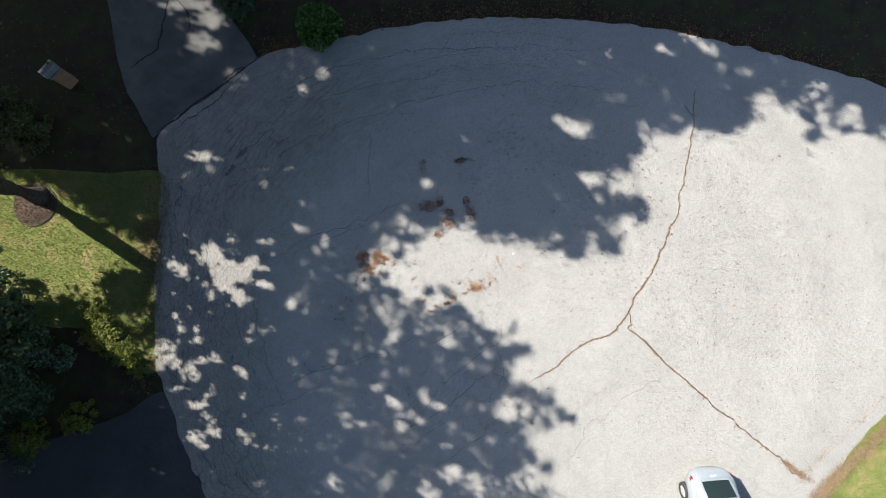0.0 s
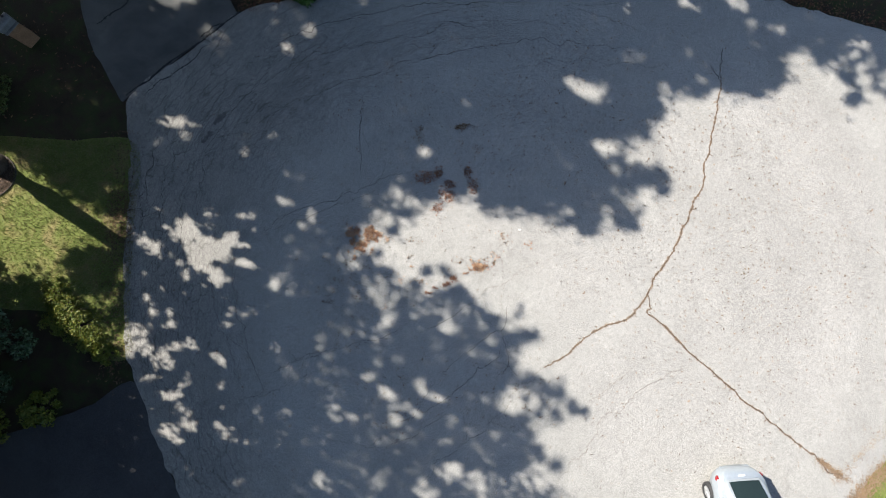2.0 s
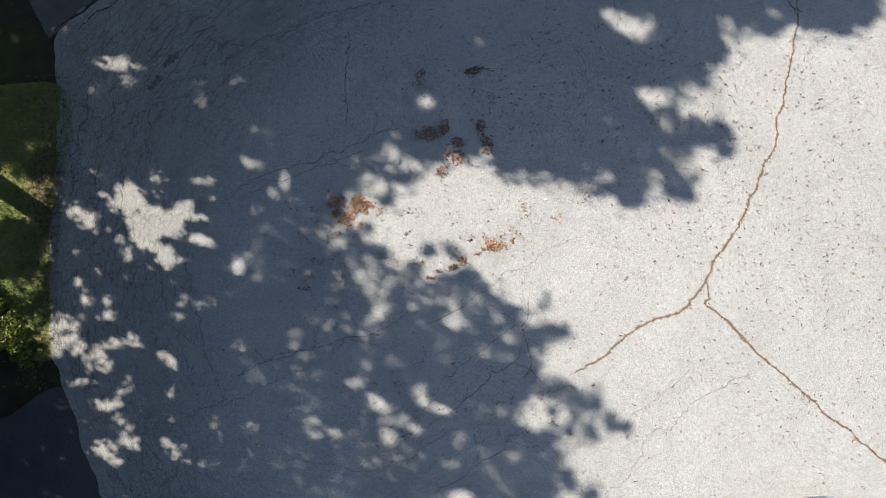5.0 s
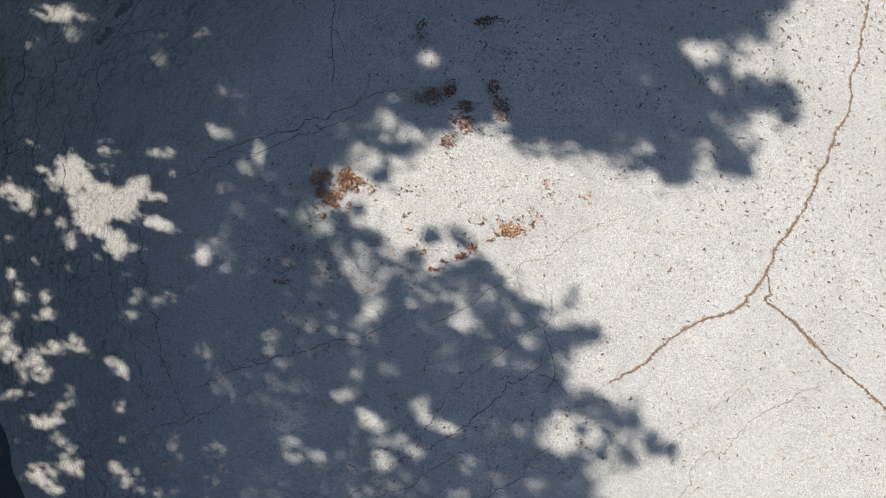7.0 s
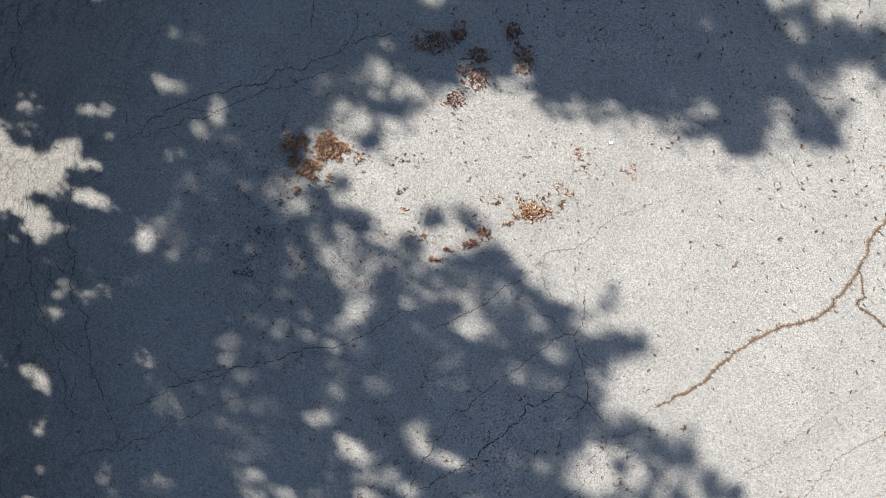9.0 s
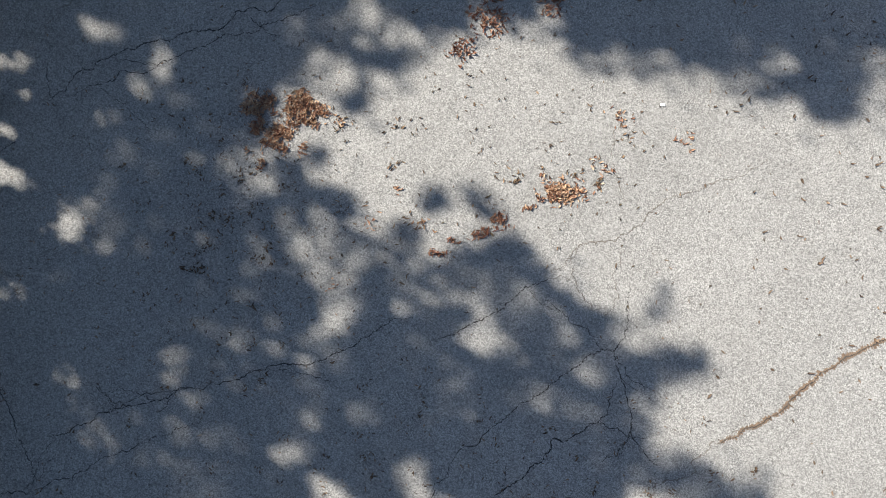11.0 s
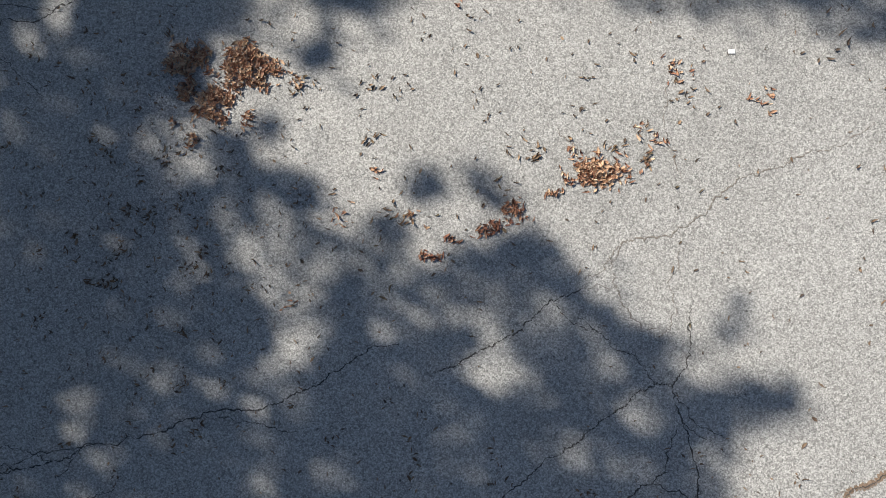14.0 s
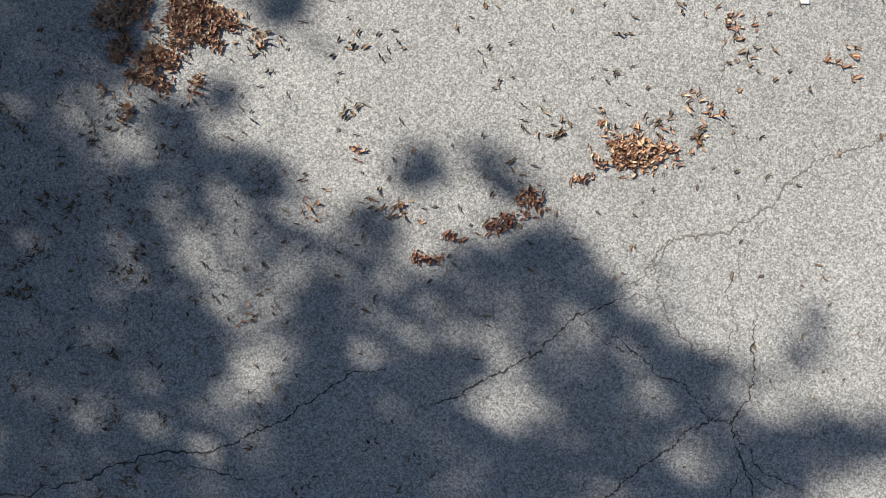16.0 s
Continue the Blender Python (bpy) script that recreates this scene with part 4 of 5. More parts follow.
LIGHT_K = [
    (-8.53, -4.91, 0.32, 0.16, 0, 0.65), (-8.5, -4.61, 0.2, 0.14, 0, 0.7), (-8.25, -5.02, 0.16, 0.16, 0, 0.75), (-7.39, -4.96, 0.1, 0.13, 0, 0.65),
    (-7.05, -5.2, 0.23, 0.25, 0, 0.6), (-6.71, -5.41, 0.14, 0.11, 0, 0.35), (-6.42, -5.49, 0.1, 0.09, 0, 0.4), (-6.16, -4.51, 0.34, 0.23, 0, 0.16),
    (-5.2, -4.53, 0.23, 0.17, 0, 0.22), (-3.39, -4.67, 0.14, 0.09, 0, 0.6), (-3.11, -4.62, 0.11, 0.07, 0, 0.45), (-2.83, -4.7, 0.2, 0.13, 0, 0.7),
    (-1.43, -4.77, 0.22, 0.18, 0, 0.85), (-0.7, -4.54, 0.2, 0.15, -20, 0.7), (0.2, -5.46, 0.17, 0.1, 0, 0.6), (0.48, -4.75, 0.23, 0.17, -45, 0.35),
]
LIGHT_L = [
    (1.29, -5.1, 0.14, 0.14, 0, 0.4), (2.71, -5.27, 0.17, 0.17, 0, 0.4),
]
RIM_LIGHT_A = [
    (4.38, 2.39, 0.18, 0.18, 0, 0.59), (-10.48, -1.83, 0.27, 0.27, 0, 0.81), (-3.91, -6.75, 0.26, 0.26, 0, 0.65), (-6.71, -6.75, 0.14, 0.14, 0, 0.41),
    (-1.83, -6.56, 0.22, 0.22, 0, 0.49), (-2.04, -6.82, 0.19, 0.19, 0, 0.57), (-0.38, -7.06, 0.37, 0.37, 0, 0.69), (0.46, -6.42, 0.37, 0.37, 0, 0.73),
    (1.18, -6.66, 0.3, 0.3, 0, 0.69), (1.49, -7.06, 0.26, 0.26, 0, 0.69), (3.68, -6.87, 0.37, 0.37, 0, 0.49), (-10.32, 1.25, 0.14, 0.14, 0, 0.81),
    (12.33, 9.06, 0.17, 0.17, 0, 0.43), (-4.68, 8.9, 0.24, 0.24, 0, 0.58), (-5.45, 8.2, 0.22, 0.22, 0, 0.5), (15.13, 8.49, 0.15, 0.15, 0, 0.81),
]
RIM_LIGHT_B = [
    (5.99, 4.62, 0.3, 0.3, 0, 0.9), (5.66, 4.75, 0.17, 0.17, 0, 0.85), (13.02, 7.39, 0.32, 0.32, 0, 0.9), (13.77, 7.09, 0.35, 0.35, 0, 0.9),
    (14.28, 6.68, 0.26, 0.26, 0, 0.9), (4.5, 2.35, 0.22, 0.22, 0, 0.43), (-9.26, 11.24, 0.48, 0.48, 0, 0.77), (-9.66, 10.17, 0.39, 0.39, 0, 0.77),
    (-8.98, 10.06, 0.22, 0.22, 0, 0.54), (-8.37, 8.89, 0.22, 0.22, 0, 0.36), (-10.85, 11.47, 0.35, 0.35, 0, 0.36), (-12.33, -0.99, 0.28, 0.28, 0, 0.9),
    (-11.99, -1.45, 0.28, 0.28, 0, 0.9), (-11.6, -1.98, 0.28, 0.28, 0, 0.9), (-11.29, -2.46, 0.22, 0.22, 0, 0.9), (-12.79, -0.5, 0.26, 0.26, 0, 0.9),
]
RIM_LIGHT_C = [
    (-13.14, -0.03, 0.24, 0.24, 0, 0.9), (-10.75, -2.04, 0.3, 0.3, 0, 0.9), (-10.46, -2.36, 0.3, 0.3, 0, 0.9), (-9.65, 9.94, 0.22, 0.22, 0, 0.43),
    (5.18, 6.72, 0.66, 0.32, -25, 0.6), (5.69, 6.72, 0.26, 0.22, 0, 0.75), (4.66, 7.14, 0.15, 0.12, 0, 0.7), (-1.73, 7.6, 0.15, 0.1, 0, 0.45),
    (-2.8, 9.98, 0.13, 0.09, 0, 0.5), (-3.81, 9.37, 0.12, 0.09, 0, 0.35), (-4.52, 8.89, 0.15, 0.13, 0, 0.8), (1.01, 6.24, 0.15, 0.09, 0, 0.35),
    (0.63, 8.59, 0.29, 0.18, 0, 0.25), (6.64, 9.82, 0.21, 0.26, 0, 0.8), (6.74, 10.74, 0.41, 0.18, 0, 0.7), (5.67, 4.71, 0.29, 0.12, 0, 0.7),
]
RIM_LIGHT_D = [
    (8.92, 9.99, 0.44, 0.15, -15, 0.88), (10.4, 10.24, 0.74, 0.29, -25, 0.72), (10.92, 9.84, 0.37, 0.18, -20, 0.65), (11.25, 9.2, 0.22, 0.15, 0, 0.7),
    (12.19, 8.99, 0.29, 0.12, -10, 0.4), (11.16, 8.48, 0.15, 0.12, 0, 0.4), (6.93, 7.99, 0.32, 0.22, -30, 0.45), (5.45, 6.72, 0.52, 0.26, 0, 0.55),
    (8.03, 6.65, 0.22, 0.26, 0, 0.75), (9.34, 7.05, 0.21, 0.18, 0, 0.5), (15.01, 8.5, 0.18, 0.12, 0, 0.7), (14.9, 8.02, 0.22, 0.18, -30, 0.85),
    (15.11, 7.62, 0.24, 0.18, 0, 0.85), (15.22, 7.07, 0.26, 0.44, 0, 0.85), (16.31, 7.31, 0.37, 0.41, 0, 0.85), (14.27, 7.78, 0.29, 0.22, 0, 0.5),
]
RIM_LIGHT_E = [
    (16.65, 6.76, 0.18, 0.22, 0, 0.7),
]
DRIVE_LIGHT = [(2.79, -1.1, 0.22, 0.26, 0, 0.5), (-0.08, -0.94, 1.18, 0.31, -15, 0.13), (0.95, -1.2, 0.83, 0.28, -30, 0.13), (-10.12, 11.78, 0.97, 0.28, 0, 0.97), (-9.2, 11.05, 0.61, 0.26, -20, 0.85), (-9.42, 10.24, 0.65, 0.24, -22, 0.85), (-8.3, 8.89, 0.17, 0.15, 0, 0.6), (-14.3, -1.4, 1.4, 0.6, -31, 0.85), (-12.0, -1.65, 1.1, 0.36, -48, 0.95)]
GAPS = np.array(LIGHT_A + LIGHT_B + LIGHT_C + LIGHT_D + LIGHT_E + LIGHT_F + LIGHT_G + LIGHT_H + LIGHT_I + LIGHT_J + LIGHT_K + LIGHT_L + DRIVE_LIGHT + RIM_LIGHT_A + RIM_LIGHT_B + RIM_LIGHT_C + RIM_LIGHT_D + RIM_LIGHT_E)


# the shade plane, in cells of 5 cm: how much sun the thin places let through, and how deep the leaves hang over each cell
CELL, WEST, SOUTH, COLS, LINES = 0.05, -34.0, -24.0, 1240, 840


def cells(p):
    i = np.clip(((p[:, 0] - WEST) / CELL).astype(int), 0, COLS - 1)
    j = np.clip(((p[:, 1] - SOUTH) / CELL).astype(int), 0, LINES - 1)
    return i, j


def sunlit_share():
    shut = np.ones((COLS, LINES))
    for k, (x, y, a, b, turn, much) in enumerate(GAPS):
        far = 1.6 * max(a, b) + 0.1
        i0, j0 = int((x - far - WEST) / CELL), int((y - far - SOUTH) / CELL)
        n = int(2 * far / CELL) + 2
        if i0 < 0 or j0 < 0 or i0 + n > COLS or j0 + n > LINES:
            continue
        dx, dy = np.meshgrid(WEST + (np.arange(i0, i0 + n) + 0.5) * CELL - x, SOUTH + (np.arange(j0, j0 + n) + 0.5) * CELL - y, indexing="ij")
        c, s = math.cos(radians(turn)), math.sin(radians(turn))
        u, v = (dx * c + dy * s) / a, (dy * c - dx * s) / b
        w = np.arctan2(v, u) + 2.4 * k
        r = np.hypot(u, v) / (1 + 0.15 * np.sin(2 * w) + 0.12 * np.sin(5 * w + 1.0))
        soft = 1 - np.clip(((r - 1) * min(a, b) + 0.10) / 0.18, 0, 1)
        much = min(0.995, much ** 1.8 * (0.95 + 0.006 / (a * b))) if much < 0.9 else 0.995
        shut[i0:i0 + n, j0:j0 + n] *= 1 - much * soft * soft * (3 - 2 * soft)
    # fine dapple through the looser middle of the crown
    rng = np.random.default_rng(31)
    for x, y in zip(np.append(rng.normal(-1.0, 1.6, 150), rng.normal(-13.5, 2.2, 90)), np.append(rng.normal(-1.0, 1.2, 150), rng.normal(-6.0, 1.8, 90))):
        i, j, n = int((x - WEST) / CELL), int((y - SOUTH) / CELL), int(rng.integers(2, 5))
        shut[i:i + n, j:j + n] *= 1 - rng.uniform(0.04, 0.25)
    return 1 - shut


def sprays(groups, seed):
    """The boughs of a tree and its leaves: the place that each one shades, and its height."""
    rng = np.random.default_rng(seed)
    heads, places, heights = [], [], []
    for boughs, height, thick, loose in groups:
        for sx, sy, r in boughs:
            z = height + rng.uniform(-1.0, 1.0)
            heads.append(((sx - SHIFT[0] * z, sy - SHIFT[1] * z, z), r))
            n = max(6, int(math.pi * r * r * thick))
            d, w = max(r - 0.09, 0.02) * np.sqrt(rng.random(n)), rng.uniform(0, 2 * math.pi, n)
            u, v = d * np.cos(w), d * np.sin(w)
            if r < 0.6:
                long, turn = rng.uniform(1.0, 1.45), radians(rng.normal(-14, 24))
                u, v = u * long * math.cos(turn) - v / long * math.sin(turn), u * long * math.sin(turn) + v / long * math.cos(turn)
            stray = np.where(rng.random(15 * n) < 0.25, 1.9, 0.9)[:, None]
            places.append(np.column_stack([sx + u, sy + v]).repeat(15, 0) + rng.normal(0, min(loose, r * 0.33), (15 * n, 2)) * stray)
            heights.append(z + rng.normal(0, 0.25 * min(r, 1.6), n).repeat(15) + rng.normal(0, 0.15, 15 * n))
    return heads, np.concatenate(places), np.concatenate(heights)


def leaf_depth(grown):
    """How many layers of leaf hang over each cell, evened out over 25 cm."""
    depth = np.zeros((COLS, LINES))
    for (heads, p, h), leaf in grown:
        np.add.at(depth, cells(p), 1.08 * leaf * leaf / CELL ** 2)
    for axis in (0, 1):
        depth = sum(np.roll(depth, k, axis) for k in range(-2, 3)) / 5
    return depth


def thinned(p, share, depth, seed):
    """Which leaves stay: all in full shade, fewer the more sun a place is to get."""
    at = cells(p)
    stay = -np.log(np.maximum(share[at], 1e-4)) / np.maximum(depth[at], 1e-3)
    return np.random.default_rng(seed).random(len(p)) < stay


def tree(at, grown, label, seed, girth=0.24, leaf=0.115, bend_by=(0, 0), clear=0.0):
    """A broadleaf tree: tapered trunk, limbs out to its boughs, and a crown of loose leaf sprays."""
    rng = np.random.default_rng(seed)
    thing = tagged(new("tree"), label, "tree", "shade trees")
    thing.location = (*at, -0.02)
    heads, p, h = grown
    heads = [(Vector(q), r) for q, r in heads]
    leaves = [np.column_stack([p[:, 0] - SHIFT[0] * h, p[:, 1] - SHIFT[1] * h, h])]
    leaves = np.concatenate(leaves) - np.array([*at, -0.02])
    tagged(part("crown", leaf_cloud("crown", leaves, leaf, OAK_LEAF, rng), OAK_LEAF, thing), kind="stuff")
    top = sum((h for h, _ in heads), Vector()) / len(heads)
    fork = Vector((*at, 0)).lerp(top, 0.04)
    fork.z = max(min(h.z for h, _ in heads) * 0.72, clear)
    fork += Vector((*bend_by, 0))
    trunk = [Vector((*at, -0.1)), Vector((*at, 0.25)), Vector((*at, 1.6)), Vector((*at, 0)).lerp(fork, 0.5), fork, fork.lerp(top, 0.6)]
    trunk[3] = Vector((*at, 0)).lerp(fork, 0.08)
    trunk[3].z = fork.z * 0.7
    base = Vector((*at, -0.02))
    verts, faces = tube([p - base for p in trunk], list(np.interp(np.linspace(0, 5, len(trunk)), range(6), [girth * k for k in (1.5, 1.12, 1.0, 0.9, 0.75, 0.35)])), 14)
    part("trunk", mesh_of("trunk", verts, faces, BARK, True), BARK, thing)
    order = sorted(heads, key=lambda h: -h[1])
    for h, r in order[:16]:
        start = fork.lerp(top, rng.uniform(0.0, 0.45))
        bend = start.lerp(h, 0.5) + Vector((*rng.normal(0, 0.35, 2), 0.5))
        path = smooth_loop([start, bend, h], 4, False)
        shade = [(q + SHADE_WAY * q.z * REACH).xy for a, b in zip(path, path[1:]) for q in (a, a.lerp(b, 0.33), a.lerp(b, 0.67))]
        if any((q - Vector((gx, gy))).length < gr + 0.1 for q in shade for gx, gy, gr in OPEN):
            continue
        verts, faces = tube([p - base for p in path], list(np.linspace(0.065, 0.015, 9)), 7)
        part("limb", mesh_of("limb", verts, faces, BARK, True), BARK, thing)
    verts, faces = [], []
    for h, r in order[16:]:
        near = min((o for o in order[:16]), key=lambda o: (o[0] - h).length)[0]
        spots = [near.lerp(h, k / 12) for k in range(13)]
        if any(((q + SHADE_WAY * q.z * REACH).xy - Vector((gx, gy))).length < gr for q in spots for gx, gy, gr in OPEN):
            continue
        v, f = tube([p - base for p in (near, near.lerp(h, 0.5) + Vector((0, 0, 0.15)), h)], [0.02, 0.014, 0.008], 5)
        faces += [tuple(i + len(verts) for i in face) for face in f]
        verts += v
    if verts:
        tagged(part("twig", mesh_of("twig", verts, faces, BARK), BARK, thing), kind="stuff")
    return thing


OPEN = [(x, y, max(a, b)) for x, y, a, b, turn, much in GAPS if max(a, b) > 0.2 and much > 0.7]
SHADE_TREES = [
    ((-15.42, 3.92), [(FRINGE_A, 15.0, 25, 0.12), (FRINGE_B, 15.0, 25, 0.12), (FRINGE_C, 15.0, 25, 0.12), (MIDDLE_A, 13.5, 20, 0.26), (MIDDLE_B, 13.5, 20, 0.26), (NEAR, 7.6, 24, 0.12), (NEAR_B, 7.6, 24, 0.12), (UNDER, 7.4, 22, 0.12), (LOW_SOUTH, 7.5, 16, 0.2), (CLOSING, 13.5, 22, 0.2), (VEIL, 14.5, 4.2, 0.35), (VEIL_B, 8.0, 6, 0.3), ([(0.15, -2.15, 0.38), (-1.15, -2.4, 0.42), (0.75, -2.1, 0.3), (-2.35, -1.65, 0.25)], 13.5, 26, 0.14)],
     "tall shade tree standing in a round mulch bed on the lawn", 11, 0.29, 0.085, (-1.2, -1.0), 8.6),
    ((-19.58, 15.18), [(UPPER_A, 15.5, 21, 0.22), (LOW_NORTH, 7.6, 14, 0.25)], "tall oak tree beyond the concrete driveway", 12, 0.3, 0.115, (0, 0), 0.0),
    ((-13.22, 18.54), [(UPPER_B, 15.5, 21, 0.2), (UPPER_D, 15.5, 21, 0.18), (UPPER_FILL, 15.0, 16, 0.2)], "tall oak tree on the wooded verge", 13, 0.28, 0.115, (0, 0), 0.0),
    ((-2.88, 19.88), [(UPPER_C, 15.5, 22, 0.16), (UPPER_E, 15.5, 22, 0.14), (LOW_VERGE, 8.0, 15, 0.22)], "broad oak tree behind the leafy verge", 14, 0.3, 0.115, (0, 0), 0.0),
    ((-27.48, 16.05), [(YARD, 13.0, 13, 0.2)], "dense oak tree shading the yard and mailbox", 15, 0.27, 0.15, (0, 0), 0.0),
    ((-23.09, 1.44), [(DRIVE, 9.0, 20, 0.2)], "low spreading tree beside the dark driveway", 16, 0.2, 0.13, (0, 0), 0.0),
]
grown = [(sprays(row[1], row[3]), row[5]) for row in SHADE_TREES]
share, depth = sunlit_share(), leaf_depth(grown)
for (at, groups, label, seed, girth, leaf, bend_by, clear), ((heads, p, h), _) in zip(SHADE_TREES, grown):
    stay = thinned(p, share, depth, seed)
    tree(at, (heads, p[stay], h[stay]), label, seed, girth, leaf, bend_by, clear)


# unseen trees added round the turning circle to block skylight: loose random crowns on the same plan
for k, (x, y, h) in enumerate(((-33.0, 24.0, 15.0), (-41.0, 9.0, 14.0), (-36.0, -6.0, 13.0), (-27.0, -14.0, 11.0), (-24.0, 29.0, 16.0), (-9.0, 29.0, 15.0), (7.0, 28.0, 14.0), (21.0, 25.0, 14.0), (-46.0, 24.0, 16.0), (-45.0, -12.0, 14.0), (-20.5, -9.5, 10.0), (-22.0, -17.0, 12.0), (-11.0, -21.0, 12.0))):
    dice = random.Random(500 + k)
    foot = Vector((x, y, 0)) + SHADE_WAY * h * REACH
    boughs = [(foot.x + dice.gauss(0, 2.6), foot.y + dice.gauss(0, 2.6), dice.uniform(1.2, 2.2)) for _ in range(16)]
    tree((x, y), sprays([(boughs, h, 7, 0.3), (boughs[:9], h * 0.7, 5, 0.3)], 60 + k), "unseen leafy oak tree added to block skylight", 60 + k, 0.28, 0.2)


# lower, denser unseen trees added close to the rim as sky blockers: their shade falls past the road
for k, (x, y, cx, cy, h) in enumerate(((-18.6, -7.6, -15.6, -6.2, 9.5), (-21.5, -5.2, -19.0, -5.6, 9.0), (-17.5, -12.0, -14.0, -11.0, 10.0), (-9.5, 18.5, -9.0, 17.6, 8.0), (0.5, 19.5, 0.0, 18.4, 8.0), (9.0, 19.0, 8.0, 18.2, 8.0))):
    dice = random.Random(700 + k)
    boughs = [(cx + dice.gauss(0, 1.5) + SHIFT[0] * h, cy + dice.gauss(0, 1.5) + SHIFT[1] * h, dice.uniform(1.0, 1.7)) for _ in range(15)]
    tree((x, y), sprays([(boughs, h, 9, 0.3), (boughs[:8], h + 2.5, 8, 0.3)], 80 + k), "dense unseen tree added near the road rim to dim skylight", 80 + k, 0.22, 0.2)


# ---- shrubs ----
def shrub(at, radius, height, mat, label, seed, leaf=0.05, count=2600, group="shrubs", uneven=0.25, pads_n=22):
    """Stems from one foot and an uneven dome of small leaves with gaps."""
    rng = np.random.default_rng(seed)
    thing = tagged(new("shrub"), label, "shrub", group)
    thing.location = (*at, -0.03)
    pads, verts, faces = [], [], []
    for k in range(pads_n):
        w, up = k * 2.39996 + rng.normal(0, 0.2), 0.12 + 0.88 * (k + 0.5) / pads_n
        out = radius * math.sqrt(max(0.0, 1 - max(0, up - 0.3) ** 2 * 2.05)) * rng.uniform(1 - 2.2 * uneven, 1.0) * (1 + uneven * rng.normal())
        tip = Vector((out * math.cos(w), out * math.sin(w), height * up))
        pads.append((tip, radius * rng.uniform(0.2, 0.38)))
        v, f = tube([Vector((0, 0, 0)), tip * 0.5 + Vector((0, 0, 0.1 * height)), tip], [0.03, 0.02, 0.008], 5)
        faces += [tuple(i + len(verts) for i in face) for face in f]
        verts += v
    tagged(part("stem", mesh_of("stem", verts, faces, BARK), BARK, thing), kind="stuff")
    c = np.concatenate([np.array(p) + (lambda d: d / np.linalg.norm(d, axis=1)[:, None] * rng.uniform(0.5, 1.0, (count // pads_n, 1)) * r)(rng.normal(size=(count // pads_n, 3))) * (1, 1, 0.7) for p, r in pads])
    c[:, 2] = np.maximum(c[:, 2], 0.05)
    tagged(part("crown", leaf_cloud("crown", c, leaf, mat, rng, 0.35), mat, thing), kind="stuff")
    return thing


shrub((-4.80, 10.68), 0.76, 1.0, BUSH_LEAF, "round bright green laurel bush at the road edge", 21, 0.075, 5200, uneven=0.05, pads_n=60)
shrub((-16.05, -0.35), 1.1, 2.6, SHRUB_LEAF, "dark blue-green holly bush beside the lawn", 22, 0.06, 9000, uneven=0.14, pads_n=50)
shrub((-15.45, -2.60), 1.7, 2.6, SHRUB_LEAF, "dense dark evergreen bush in deep shade", 23, 0.06, 10000, uneven=0.14, pads_n=54)
shrub((-16.6, -5.2), 1.6, 2.2, SHRUB_LEAF, "wide dark evergreen bush beside the dark driveway", 29, 0.06, 8000, uneven=0.16, pads_n=50)
shrub((-13.15, -4.35), 0.55, 0.8, GOLD_LEAF, "small shrub with yellowing leaves by the dark driveway", 24, 0.055, 1500, uneven=0.12, pads_n=26)
shrub((-14.9, -5.0), 0.6, 0.9, GOLD_LEAF, "small yellow-green shrub in deep shade", 30, 0.055, 1500, uneven=0.12, pads_n=26)
for k, (x, y, r, h) in enumerate(((-11.75, -2.15, 0.5, 0.28), (-12.15, -1.6, 0.55, 0.3), (-12.6, -1.05, 0.55, 0.3), (-13.05, -0.55, 0.5, 0.26), (-11.35, -2.5, 0.4, 0.24), (-12.9, -1.45, 0.5, 0.35))):
    shrub((x, y), r, h, GOLD_LEAF, "low yellow-green groundcover at the lawn edge", 25 + 40 * k, 0.04, 1700, uneven=0.2, pads_n=34)
shrub((-16.11, 6.45), 0.9, 0.7, OAK_LEAF, "low dark groundcover shrub near the mailbox", 27, 0.05, 3000, uneven=0.15, pads_n=34)
shrub((-17.2, 7.3), 1.0, 0.8, OAK_LEAF, "low dark groundcover shrub under the trees", 31, 0.05, 3000, uneven=0.15, pads_n=34)
shrub((-8.1, 11.9), 0.7, 0.7, SHRUB_LEAF, "small dark shrub beside the driveway", 28, 0.05, 2600, uneven=0.12, pads_n=30)


# ---- the mulch bed round the trunk ----
bed = tagged(new("tree_bed"), "round bark mulch bed with a dark metal rim on the lawn", "tree bed")
bed.location = (-15.61, 3.59, 0)
bm = bmesh.new()
bmesh.ops.create_circle(bm, cap_ends=True, radius=0.80, segments=40)
mound = bmesh.ops.poke(bm, faces=bm.faces[:])
for v in mound["verts"]:
    v.co.z = 0.07
part("mulch", bm, MULCH, bed).location.z = 0.02
rng = np.random.default_rng(44)
turn, far = rng.uniform(0, 2 * math.pi, 1500), 0.78 * np.sqrt(rng.random(1500))
chips = np.column_stack([far * np.cos(turn), far * np.sin(turn), 0.03 + 0.075 * (1 - far / 0.8) + rng.uniform(0, 0.02, 1500)])
tagged(part("bark_chip", leaf_cloud("bark_chip", chips, 0.04, CHIP, rng, 0.6, 0.4), CHIP, bed), kind="stuff")
verts, faces = [], []
for i in range(48):
    a = 2 * math.pi * i / 48
    for r, z in ((0.80, -0.05), (0.80, 0.04), (0.822, 0.04), (0.822, -0.05)):
        r *= 1 + 0.03 * math.sin(3 * a + 1)
        verts.append((r * math.cos(a), r * math.sin(a), z))
    for k in range(3):
        j = (i + 1) % 48
        faces.append((4 * i + k, 4 * i + k + 1, 4 * j + k + 1, 4 * j + k))
part("rim", mesh_of("rim", verts, faces, EDGING), EDGING, bed)


